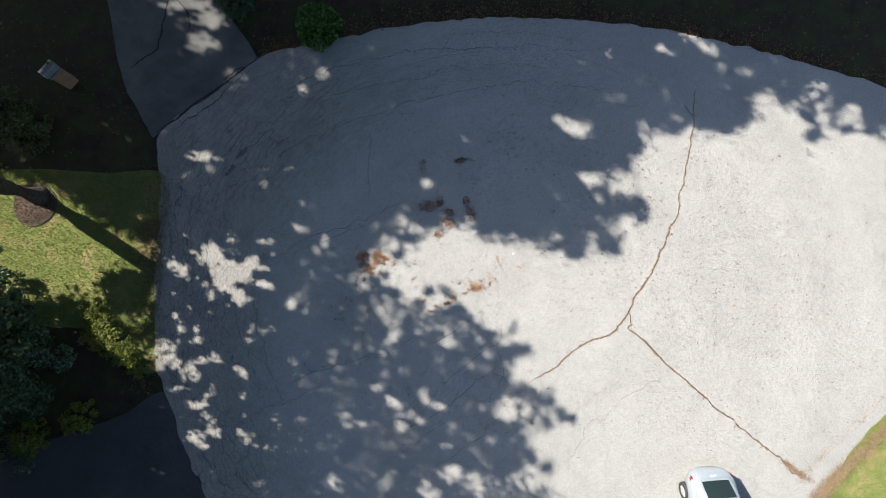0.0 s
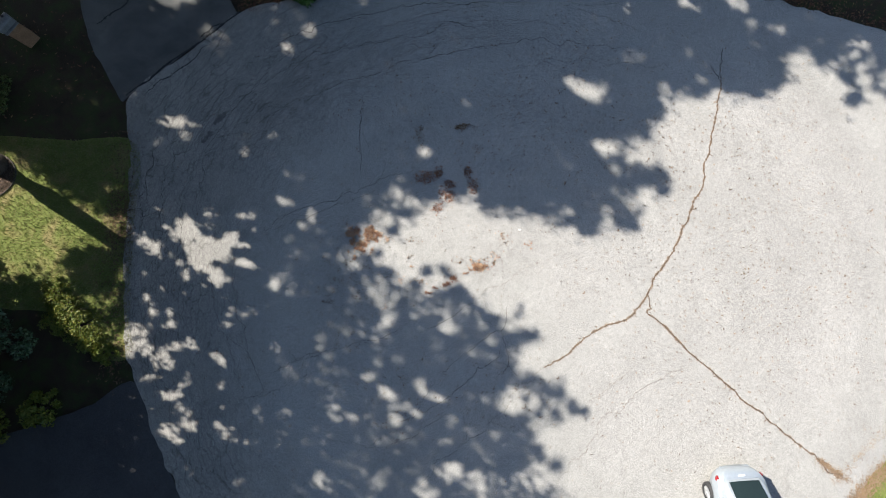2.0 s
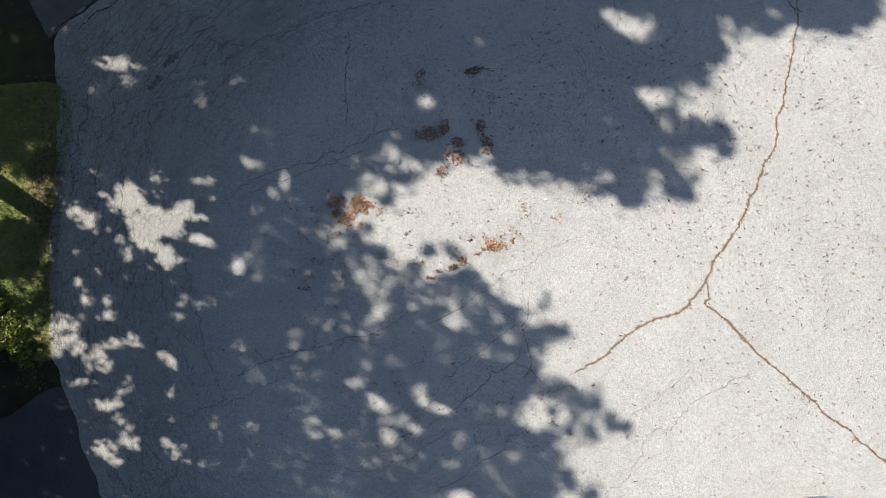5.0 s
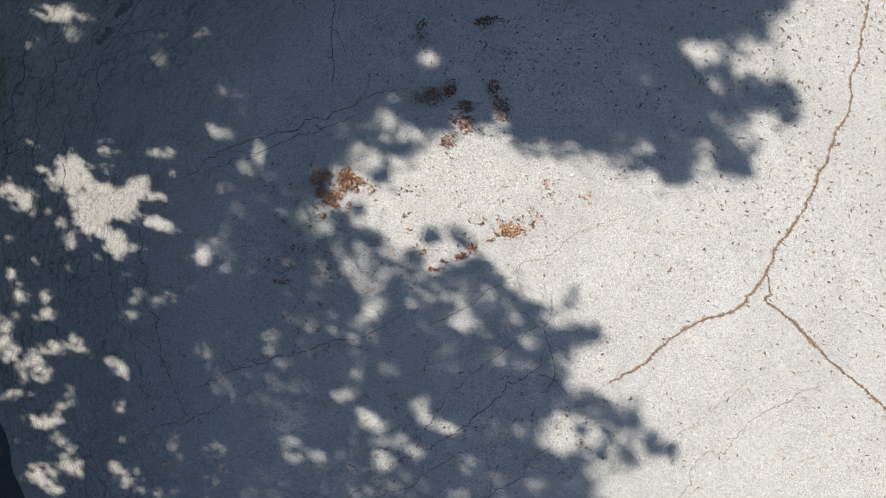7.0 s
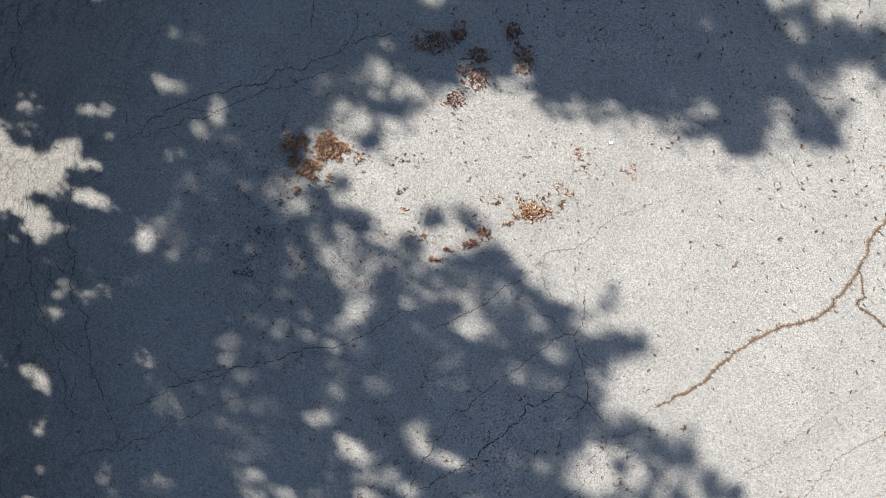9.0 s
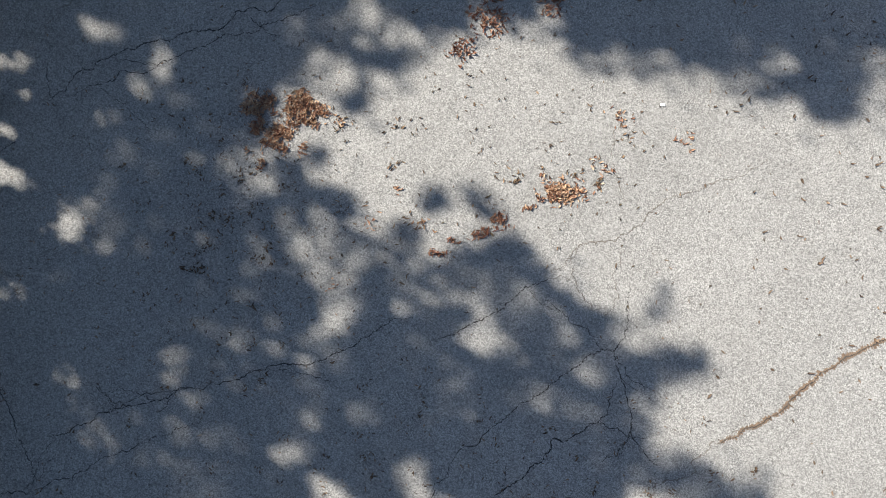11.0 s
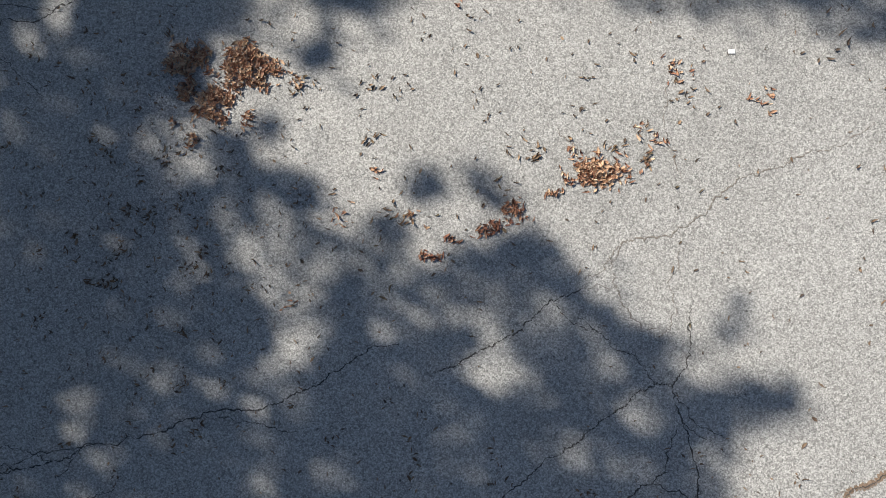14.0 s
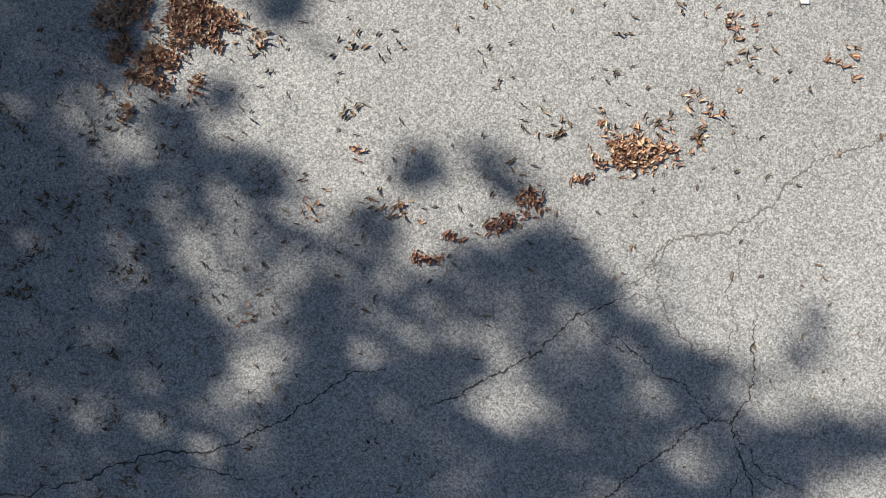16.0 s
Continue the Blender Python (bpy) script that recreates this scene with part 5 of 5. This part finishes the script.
# ---- the mailbox on its pillar ----
mailbox = tagged(new("mailbox"), "grey metal mailbox on a tan stucco pillar beside the driveway", "mailbox")
mailbox.matrix_world = pose(-14.6, 8.52, -0.05, 0, 0, -38)
part("pillar", box(0.42, 0.50, 1.0, (0, 0, 0.5), 0.02), STUCCO, mailbox)
part("cap", box(0.50, 0.58, 0.06, (0, 0, 1.03), 0.015), STEEL, mailbox, "grey capping slab")
bm = bmesh.new()
ring = [(-0.17, 0.0), (0.17, 0.0), (0.17, 0.16)] + [(0.17 * math.cos(a), 0.16 + 0.13 * math.sin(a)) for a in np.linspace(0.3, math.pi - 0.3, 7)] + [(-0.17, 0.16)]
rows = [[bm.verts.new((x, y, 1.06 + z)) for x, z in ring] for y in (-0.30, 0.30)]
for k in range(len(ring)):
    bm.faces.new((rows[0][k], rows[0][(k + 1) % len(ring)], rows[1][(k + 1) % len(ring)], rows[1][k]))
for r in rows:
    bm.faces.new(r)
shell = part("shell", bm, STEEL, mailbox)
part("door", box(0.30, 0.015, 0.24, (0, -0.309, 1.19), 0.006), PLATE, shell, "pale mailbox door")
part("knob", box(0.09, 0.09, 0.06, (-0.02, 0.16, 1.36), 0.02), TRIM, shell, "dark round fitting")


# ---- the parked car ----
def loft(sections):
    """A closed skin over cross-sections of equal length."""
    bm = bmesh.new()
    rings = [[bm.verts.new(p) for p in s] for s in sections]
    for a, b in zip(rings, rings[1:]):
        for k in range(len(a)):
            bm.faces.new((a[k], a[(k + 1) % len(a)], b[(k + 1) % len(b)], b[k]))
    bm.faces.new(rings[0])
    bm.faces.new(rings[-1][::-1])
    return bm


def panel(corners, lift, inset=0.0, bow=0.0):
    """A bowed pane on four corners, lifted off its frame, with thickness."""
    c = [Vector(p) for p in corners]
    mid = sum(c, Vector()) / 4
    c = [p.lerp(mid, inset) for p in c]
    n = (c[1] - c[0]).cross(c[3] - c[0]).normalized()
    if n.dot(mid - Vector((0, 0.2, 0.7))) < 0:
        n = -n
    bm = bmesh.new()
    grid = []
    for i in range(7):
        for j in range(5):
            u, v = i / 6, j / 4
            p = c[0].lerp(c[1], u).lerp(c[3].lerp(c[2], u), v)
            grid.append(bm.verts.new(p + n * (lift + bow * (1 - (2 * u - 1) ** 2))))
    for i in range(6):
        for j in range(4):
            bm.faces.new((grid[i * 5 + j], grid[(i + 1) * 5 + j], grid[(i + 1) * 5 + j + 1], grid[i * 5 + j + 1]))
    return bm


car = tagged(new("car"), "silver two-door hatchback parked on the road", "car")
BODY = [(2.10, 0.26, 0.38, 0.60), (2.07, 0.44, 0.34, 0.69), (2.01, 0.57, 0.30, 0.78), (1.91, 0.68, 0.27, 0.85), (1.74, 0.77, 0.24, 0.905), (1.50, 0.83, 0.21, 0.94), (1.1, 0.86, 0.20, 0.95), (0.5, 0.86, 0.19, 0.93), (-0.3, 0.86, 0.19, 0.91),
        (-1.0, 0.855, 0.20, 0.89), (-1.5, 0.83, 0.22, 0.83), (-1.85, 0.76, 0.25, 0.74), (-2.02, 0.62, 0.30, 0.64), (-2.08, 0.45, 0.36, 0.56)]
sections = []
for y, w, low, belt in BODY:
    half = [(w * 0.80, low), (w * 0.96, low + 0.08), (w, (low + belt) / 2), (w * 0.985, belt - 0.12), (w * 0.93, belt - 0.03), (w * 0.80, belt), (w * 0.42, belt + 0.025)]
    sections.append([(x, y, z) for x, z in half] + [(-x, y, z) for x, z in half[::-1]])
part("body", loft(sections), PAINT, car, smooth=True)
CABIN = [(1.84, 0.52, 0.92, 0.48, 0.93), (1.68, 0.64, 0.94, 0.56, 1.07), (1.32, 0.74, 0.94, 0.57, 1.37), (0.95, 0.78, 0.94, 0.58, 1.45), (0.1, 0.79, 0.92, 0.58, 1.47), (-0.35, 0.78, 0.91, 0.57, 1.43), (-1.15, 0.74, 0.89, 0.62, 0.90)]
sections = []
for y, wb, zb, wt, zt in CABIN:
    half = [(wb, zb - 0.06), (wb, zb), (wt + 0.05, zt - 0.05 if zt > 1.2 else zt), (wt - 0.04, zt), (wt * 0.45, zt + (0.025 if zt > 1.2 else 0.0))]
    sections.append([(x, y, z) for x, z in half] + [(-x, y, z) for x, z in half[::-1]])
part("cabin", loft(sections), PAINT, car, smooth=True)
part("rear_window", panel([(-0.50, 1.79, 0.985), (0.46, 1.79, 0.985), (0.49, 1.34, 1.385), (-0.51, 1.34, 1.385)], 0.026, 0.02, 0.035), DARK_GLASS, car, "dark tinted rear window", True)
part("windscreen", panel([(0.60, -1.08, 0.95), (-0.60, -1.08, 0.95), (-0.50, -0.40, 1.39), (0.50, -0.40, 1.39)], 0.022, 0.03, 0.02), DARK_GLASS, car, "dark windscreen", True)
for side in (1, -1):
    rear = [(0.75, 1.16, 0.98), (0.785, 0.55, 0.96), (0.635, 0.55, 1.38), (0.62, 0.98, 1.35)]
    door = [(0.785, 0.48, 0.96), (0.775, -0.75, 0.94), (0.63, -0.33, 1.36), (0.635, 0.48, 1.39)]
    for name, corners in (("quarter_window", rear), ("door_window", door)):
        corners = [(x * side, y, z) for x, y, z in corners]
        part(name, panel(corners if side < 0 else corners[::-1], 0.018, 0.02), DARK_GLASS, car, "dark side window")
    part("tail_lamp", box(0.10, 0.24, 0.16, (side * 0.70, 1.80, 0.70), 0.04), LAMP_RED, car, "red tail lamp")
    part("headlamp", box(0.24, 0.22, 0.13, (side * 0.60, -1.86, 0.64), 0.04), LAMP_CLEAR, car, "clear headlamp")
    mirror = part("mirror", box(0.20, 0.10, 0.13, (side * 0.93, -0.55, 0.98), 0.03), PAINT, car)
    part("door_handle", box(0.02, 0.18, 0.03, (side * 0.862, 0.35, 0.78), 0.006), PAINT, car)
    part("sill", box(0.06, 2.0, 0.08, (side * 0.83, 0.0, 0.2), 0.02), TRIM, car, "black sill strip")
    part("roof_gutter", box(0.025, 1.35, 0.02, (side * 0.575, 0.4, 1.452), 0.006), TRIM, car, "black roof strip")
    for y in (1.27, -1.30):
        verts, faces = [], []
        for i in range(28):
            a = 2 * math.pi * i / 28
            for r, x in ((0.20, -0.10), (0.29, -0.105), (0.315, -0.07), (0.315, 0.07), (0.29, 0.105), (0.20, 0.10)):
                verts.append((x, r * math.cos(a), r * math.sin(a)))
            for k in range(6):
                j = (i + 1) % 28
                faces.append((6 * i + k, 6 * i + (k + 1) % 6, 6 * j + (k + 1) % 6, 6 * j + k))
        wheel = part("wheel", mesh_of("wheel", verts, faces, TYRE, True), TYRE, car, "black tyre on a silver rim")
        wheel.location = (side * 0.80, y, 0.315)
        bm = bmesh.new()
        bmesh.ops.create_cone(bm, cap_ends=True, segments=28, radius1=0.205, radius2=0.19, depth=0.16)
        bmesh.ops.rotate(bm, verts=bm.verts, matrix=Matrix.Rotation(radians(90), 3, "Y"))
        part("rim", bm, ALLOY, wheel, "silver rim")
        bm = bmesh.new()
        for k in range(5):
            spoke = bmesh.ops.create_cube(bm, size=1.0)["verts"]
            bmesh.ops.scale(bm, verts=spoke, vec=(0.03, 0.05, 0.14))
            bmesh.ops.translate(bm, verts=spoke, vec=(side * 0.085, 0, 0.11))
            bmesh.ops.rotate(bm, verts=spoke, cent=(0, 0, 0), matrix=Matrix.Rotation(2 * math.pi * k / 5, 3, "X"))
        part("spokes", bm, ALLOY, wheel, "five silver spokes")
bumper = part("bumper", box(1.0, 0.10, 0.18, (0, 2.05, 0.46), 0.045), PAINT, car)
part("badge", box(0.22, 0.05, 0.012, (0.0, 1.93, 0.875), 0.004), LAMP_CLEAR, car, "pale bar on the boot lid")
part("wiper", box(0.42, 0.015, 0.012, (0.1, 1.80, 1.005), 0.004), TRIM, car, "black rear wiper")
part("aerial", box(0.012, 0.012, 0.22, (0.0, 0.95, 1.57), 0.003), TRIM, car, "short black aerial")
car.matrix_world = pose(9.80, -8.16, 0.0, 0, 0, 4.2)


# ---- fallen leaves ----
def leaf_mesh(length, width, curl, twist, lobed):
    """A dry leaf, rolled along its rib and bent along its length."""
    verts, faces = [], []
    n = 5
    for i in range(n + 1):
        u = i / n
        w = width * math.sin(math.pi * min(max(u, 0.04), 0.96)) ** 0.7 * (1 + (lobed if i % 2 else -lobed))
        lift = curl * (2 * u - 1) ** 2 * length * 0.45
        a = twist * (u - 0.5)
        for k in (-1, 0, 1):
            x, z = k * w / 2 * math.cos(a + 0.5 * curl), abs(k) * w * (0.25 + 0.35 * curl) + k * w / 2 * math.sin(a)
            verts.append((x, (u - 0.5) * length, z + lift))
    low = min(v[2] for v in verts)
    verts = [(x, y, z - low) for x, y, z in verts]
    for i in range(n):
        for k in range(2):
            p = 3 * i + k
            faces.append((p, p + 1, p + 4, p + 3))
    return mesh_of("leaf", verts, faces, DRY_LEAF, True)


chance = random.Random(77)
LEAVES = [leaf_mesh(chance.uniform(0.048, 0.088), chance.uniform(0.015, 0.03), chance.uniform(0.3, 1.0), chance.uniform(-0.8, 0.8), chance.uniform(0.0, 0.25)) for _ in range(10)]


DULL_LEAVES = [me.copy() for me in LEAVES]
for me in DULL_LEAVES:
    me.materials[0] = DULL_LEAF
RED_LEAVES = [me.copy() for me in LEAVES]
for me in RED_LEAVES:
    me.materials[0] = RED_LEAF


def leaf_at(parent, x, y, z, tilt=14, meshes=LEAVES):
    ob = new("leaf", chance.choice(meshes))
    ob.parent = parent
    s = chance.uniform(0.75, 1.25)
    ob.matrix_basis = pose(x, y, z, chance.gauss(0, tilt), chance.gauss(0, tilt), chance.uniform(0, 360)) @ Matrix.Diagonal((s, s, s, 1))
    return ob


LOOSE_LEAF = foliage("loose_dry_leaves", (0.15, 0.06, 0.036), (0.38, 0.20, 0.115), (0.58, 0.40, 0.255), (0.28, 0.12, 0.068), (0.70, 0.54, 0.37), through_it=0.15, gloss=0.7)
LOOSE_RED = foliage("loose_red_brown_leaves", (0.13, 0.048, 0.03), (0.30, 0.135, 0.08), (0.20, 0.082, 0.05), (0.46, 0.27, 0.165), (0.09, 0.038, 0.026), through_it=0.12, gloss=0.7)
LOOSE_DULL = foliage("loose_dull_leaves", (0.065, 0.044, 0.032), (0.16, 0.102, 0.064), (0.095, 0.066, 0.044), (0.26, 0.17, 0.105), (0.065, 0.047, 0.036), (0.34, 0.23, 0.145), through_it=0.1, gloss=0.7)


def joined_leaves(name, places, mat, seed, parent=None, tilt=0.3, size=1.0):
    """Many curled leaves at the given places as one mesh."""
    rng = np.random.default_rng(seed)
    shapes = [(np.array([v.co[:] for v in me.vertices]), [tuple(f.vertices) for f in me.polygons]) for me in LEAVES]
    verts, faces, n = [], [], 0
    for x, y, z in places:
        v, f = shapes[rng.integers(len(shapes))]
        w, s = rng.uniform(0, 2 * math.pi), size * rng.uniform(0.7, 1.25)
        c, d = math.cos(w) * s, math.sin(w) * s
        tx, ty = rng.normal(0, tilt, 2)
        verts.append(np.column_stack([v[:, 0] * c - v[:, 1] * d + x, v[:, 0] * d + v[:, 1] * c + y, v[:, 2] * s + np.abs(v[:, 0] * tx + v[:, 1] * ty) + z]))
        faces += [tuple(i + n for i in face) for face in f]
        n += len(v)
    ob = new(name, mesh_of(name, np.concatenate(verts).tolist(), faces, mat, True))
    ob.parent = parent
    return ob


def leaf_pile(spots, label, meshes=None, rest=None):
    """A drift of dry leaves, deepest in the middle of each spot: x, y, half length, half width, turn, leaves."""
    pile = tagged(new("leaf_pile"), label, "leaf pile", "drifts of fallen leaves")
    x0, y0 = spots[0][:2]
    pile.location = (x0, y0, 0.0)
    lying = []
    for x, y, a, b, turn, count in spots:
        for _ in range(int(count * 1.45)):
            d, w = 1.05 * math.sqrt(chance.random()) * chance.uniform(0.75, 1.0), chance.uniform(0, 2 * math.pi)
            if chance.random() < 0.28:
                d *= chance.uniform(1.0, 2.1)
            u, v = d * a * math.cos(w), d * b * math.sin(w)
            c, s = math.cos(radians(turn)), math.sin(radians(turn))
            if noise.noise(((x + u * c - v * s) * 7.5, (y + u * s + v * c) * 7.5, 2.0)) < 0.62 * d - 0.80:
                continue
            lying.append((x + u * c - v * s - x0, y + u * s + v * c - y0, 0.004 + max(0, 0.05 * (1 - d)) * chance.random()))
    chance.shuffle(lying)
    for p in lying[:300]:
        leaf_at(pile, *p, 22, meshes or LEAVES)
    if lying[300:]:
        tagged(joined_leaves("leaf_mass", lying[300:], rest or LOOSE_LEAF, len(lying), pile), kind="stuff")
    return pile


leaf_pile([(-2.28, 1.51, 0.34, 0.21, -10, 310), (-2.38, 1.70, 0.16, 0.15, 0, 85), (-2.68, 1.16, 0.27, 0.16, 30, 200), (-2.63, 0.96, 0.11, 0.07, 0, 26), (-3.04, 1.58, 0.20, 0.20, 0, 150), (-2.81, 1.66, 0.12, 0.10, 0, 45),
           (-2.97, 1.30, 0.10, 0.15, -20, 60), (-2.31, 0.94, 0.05, 0.13, -10, 16), (-2.89, 0.75, 0.05, 0.11, 0, 14), (-3.11, 0.93, 0.04, 0.06, 0, 6), (-1.77, 1.36, 0.08, 0.06, 0, 9)],
          "large drift of rust-brown dry leaves on the road")
leaf_pile([(1.39, 0.42, 0.29, 0.17, 0, 240), (1.12, 0.64, 0.05, 0.07, 0, 5), (0.96, 0.20, 0.08, 0.04, 0, 12), (1.12, 0.33, 0.10, 0.06, 20, 12)], "oval drift of orange-brown dry leaves on sunlit asphalt")
leaf_pile([(0.52, 0.00, 0.14, 0.13, 0, 42), (0.27, -0.18, 0.14, 0.08, 30, 34), (-0.12, -0.31, 0.10, 0.04, 0, 9), (-0.35, -0.47, 0.13, 0.06, 0, 18)], "thin drift of reddish dry leaves at the shade edge", RED_LEAVES, LOOSE_RED)
leaf_pile([(-0.41, 3.57, 0.50, 0.22, 8, 150), (0.02, 3.75, 0.15, 0.23, -20, 40), (0.37, 3.28, 0.19, 0.21, 0, 70), (0.32, 2.88, 0.26, 0.24, 0, 100), (-0.04, 2.45, 0.24, 0.18, 30, 60), (0.10, 3.08, 0.14, 0.2, 0, 16)], "long drift of dark red-brown dry leaves on the road", RED_LEAVES, LOOSE_RED)
leaf_pile([(1.03, 3.73, 0.16, 0.24, 0, 60), (1.22, 3.23, 0.19, 0.30, 0, 85)], "narrow drift of red-brown dry leaves on the road", RED_LEAVES, LOOSE_RED)
leaf_pile([(0.81, 5.37, 0.33, 0.13, 10, 75), (1.34, 4.55, 0.14, 0.20, 30, 12)], "small drift of dark brown leaves in the shade", DULL_LEAVES, LITTER)
leaf_pile([(-0.67, 5.21, 0.14, 0.23, -30, 26), (-0.73, 4.93, 0.20, 0.11, 0, 16)], "scant drift of dark brown leaves in the shade", DULL_LEAVES, LITTER)

scatter = tagged(new("leaf_scatter"), "single curled dry leaves scattered over the asphalt", "fallen leaves")
for x, y, r, n in ((0.74, 0.60, 0.06, 13), (2.19, 1.50, 0.09, 16), (3.11, 1.20, 0.09, 14), (-0.96, 1.36, 0.08, 7), (-1.78, 1.35, 0.07, 9), (-0.90, 0.43, 0.07, 8), (2.02, 0.79, 0.05, 8), (1.91, 0.55, 0.05, 9), (1.88, 0.92, 0.04, 6), (1.60, 0.69, 0.05, 5), (2.34, 1.26, 0.07, 9), (-0.58, -0.12, 0.05, 7),
                   (-1.34, -0.10, 0.09, 10), (-1.00, 0.80, 0.08, 7), (-1.69, 0.08, 0.08, 7), (-1.80, -1.00, 0.07, 6), (1.85, 0.64, 0.12, 8), (-0.81, 0.00, 0.06, 7), (-0.54, -0.10, 0.08, 6)):
    for _ in range(n):
        leaf_at(scatter, chance.gauss(x, r), chance.gauss(y, r), 0.004, 14, DULL_LEAVES if n % 2 else LEAVES)
for _ in range(100):
    leaf_at(scatter, chance.uniform(-4.2, 2.6), chance.uniform(-1.6, 2.1), 0.003, 14, DULL_LEAVES)


def loose_leaves(name, places, size, mat, label, seed, flat=0.7, slim=0.34):
    rng = np.random.default_rng(seed)
    return tagged(new(name, leaf_cloud(name, places, size, mat, rng, flat, slim)), label, "leaf litter", kind="stuff")


rng = np.random.default_rng(5)
def strewn(n, mid, spread):
    return np.column_stack([rng.normal(mid[0], spread[0], n), rng.normal(mid[1], spread[1], n), np.full(n, 0.003)])


p = np.column_stack([rng.uniform(-10.5, 19, 1700), rng.uniform(-10.5, 11, 1700), np.full(1700, 0.003)])
p = np.concatenate([p, strewn(240, (0.9, 2.6), (2.6, 1.7)), strewn(330, (-3.6, -0.6), (1.5, 1.3)), strewn(40, (-0.5, 0.4), (1.2, 0.7)), strewn(240, (0.2, -3.9), (1.9, 0.8)), strewn(160, (-3.2, 0.4), (0.9, 0.9))])
p = p[np.hypot((p[:, 0] - 3.7) / 16.0, (p[:, 1] + 0.5) / 11.2) < 1]
out = np.concatenate([strewn(1450, (10.5, 1.0), (4.0, 4.5)), strewn(700, (3.0, 5.5), (4.0, 2.5))])
out = out[(np.hypot((out[:, 0] - 3.7) / 16.0, (out[:, 1] + 0.5) / 11.2) < 1) & (np.hypot(out[:, 0], out[:, 1]) > 4.0)]
tagged(joined_leaves("fallen_leaves", out, LOOSE_DULL, 16, tilt=0.2, size=1.15), "curled brown leaves strewn over sunlit asphalt", "leaf litter", kind="stuff")
tagged(joined_leaves("fallen_leaves", p, LOOSE_DULL, 6, tilt=0.2, size=0.75), "small dry leaves strewn over the road", "leaf litter", kind="stuff")
clumps = np.concatenate([strewn(60, (0.3, -3.9), (1.9, 0.8)), strewn(50, (-3.3, -0.5), (0.7, 0.9)), strewn(45, (2.2, 4.6), (2.4, 1.2)), strewn(40, (-6.0, -2.2), (1.6, 2.0)), strewn(5, (0.0, -2.4), (1.0, 0.2))])
clumps = clumps.repeat(4, 0) + np.column_stack([rng.normal(0, 0.035, (4 * len(clumps), 2)), rng.uniform(0, 0.012, 4 * len(clumps))])
tagged(joined_leaves("leaf_clumps", clumps, LITTER, 26, tilt=0.3, size=0.8), "dark brown leaf clumps on the shaded asphalt", "leaf litter", kind="stuff")
# drift along the verge, the lawn edges and the gutter
edge = smooth_loop([(-7.07, 9.68), (-5.77, 10.10), (-4.06, 10.51), (-1.74, 10.99), (0.49, 11.30), (2.72, 11.47), (5.06, 11.38), (7.30, 11.19), (9.54, 10.84), (11.79, 10.33), (14.03, 9.73), (17.81, 8.61)], 8, False)
band = np.array([(*edge[rng.integers(len(edge))].xy, 0.0) for _ in range(5000)])
band[:, :2] += rng.normal(0, 0.14, (5000, 2))
band[:, 1] += np.abs(rng.normal(0, 0.55, 5000)) * rng.random(5000) - 0.1
band[:, 2] = -0.025 + rng.uniform(0, 0.03, 5000)
loose_leaves("verge_leaves", band, 0.045, VERGE_LITTER, "rust-red and brown leaves drifted along the wooded verge", 7, 0.6)
wood = np.column_stack([rng.uniform(-24, 22, 8000), rng.uniform(5.5, 22, 8000), rng.uniform(-0.045, -0.02, 8000)])
wood = wood[(wood[:, 1] > 10.3 - 0.05 * (wood[:, 0] - 2.5) ** 2 * 0.35) | (wood[:, 0] < -13.6)]
loose_leaves("woodland_leaves", wood, 0.055, VERGE_LITTER, "dry leaves strewn on the dark woodland floor", 8, 0.6)
side = np.column_stack([-10.82 - np.abs(rng.normal(0, 0.34, 2200)) + rng.normal(0, 0.17, 2200), rng.uniform(-3.6, 5.2, 2200), rng.uniform(0.0, 0.03, 2200)])
side[:700, 1] = rng.normal(2.0, 0.7, 700)
side[700:1000, 1] = rng.normal(-2.4, 0.5, 300)
loose_leaves("edge_leaves", side[rng.random(2200) < 0.5 + 0.5 * (np.abs(side[:, 1] - 1.0) < 2.2)], 0.045, LITTER, "brown leaves along the crumbling road edge", 9, 0.6)
lane = smooth_loop([(13.3, -6.75), (13.9, -6.1), (14.95, -5.2), (16.25, -4.08), (17.8, -2.72)], 8, False)
strip = np.array([(*lane[rng.integers(len(lane))].xy, 0.014) for _ in range(360)])
strip[:, :2] += rng.normal(0, 0.10, (360, 2))
kerb = np.array([(*lane[rng.integers(len(lane))].xy, 0.03) for _ in range(5000)]) + (0.6, -0.6, 0.025)
kerb[:, :2] += rng.normal(0, 0.15, (5000, 2))
heap = np.column_stack([rng.normal(0, 0.09, 260), rng.normal(0, 0.09, 260), rng.uniform(0.01, 0.04, 260)]) + np.linspace((12.75, -6.02, 0), (13.75, -6.72, 0), 260)
loose_leaves("gutter_leaves", np.concatenate([strip, kerb, heap]), 0.032, STRAW_LITTER, "tan leaf crumbs lying along the gutter and lawn edge", 10)
scrap = tagged(part("paper_scrap", box(0.07, 0.045, 0.012, (2.81, 1.71, 0.008), 0.003), LITTER_WHITE), "small crumpled white paper scrap on asphalt", "litter")
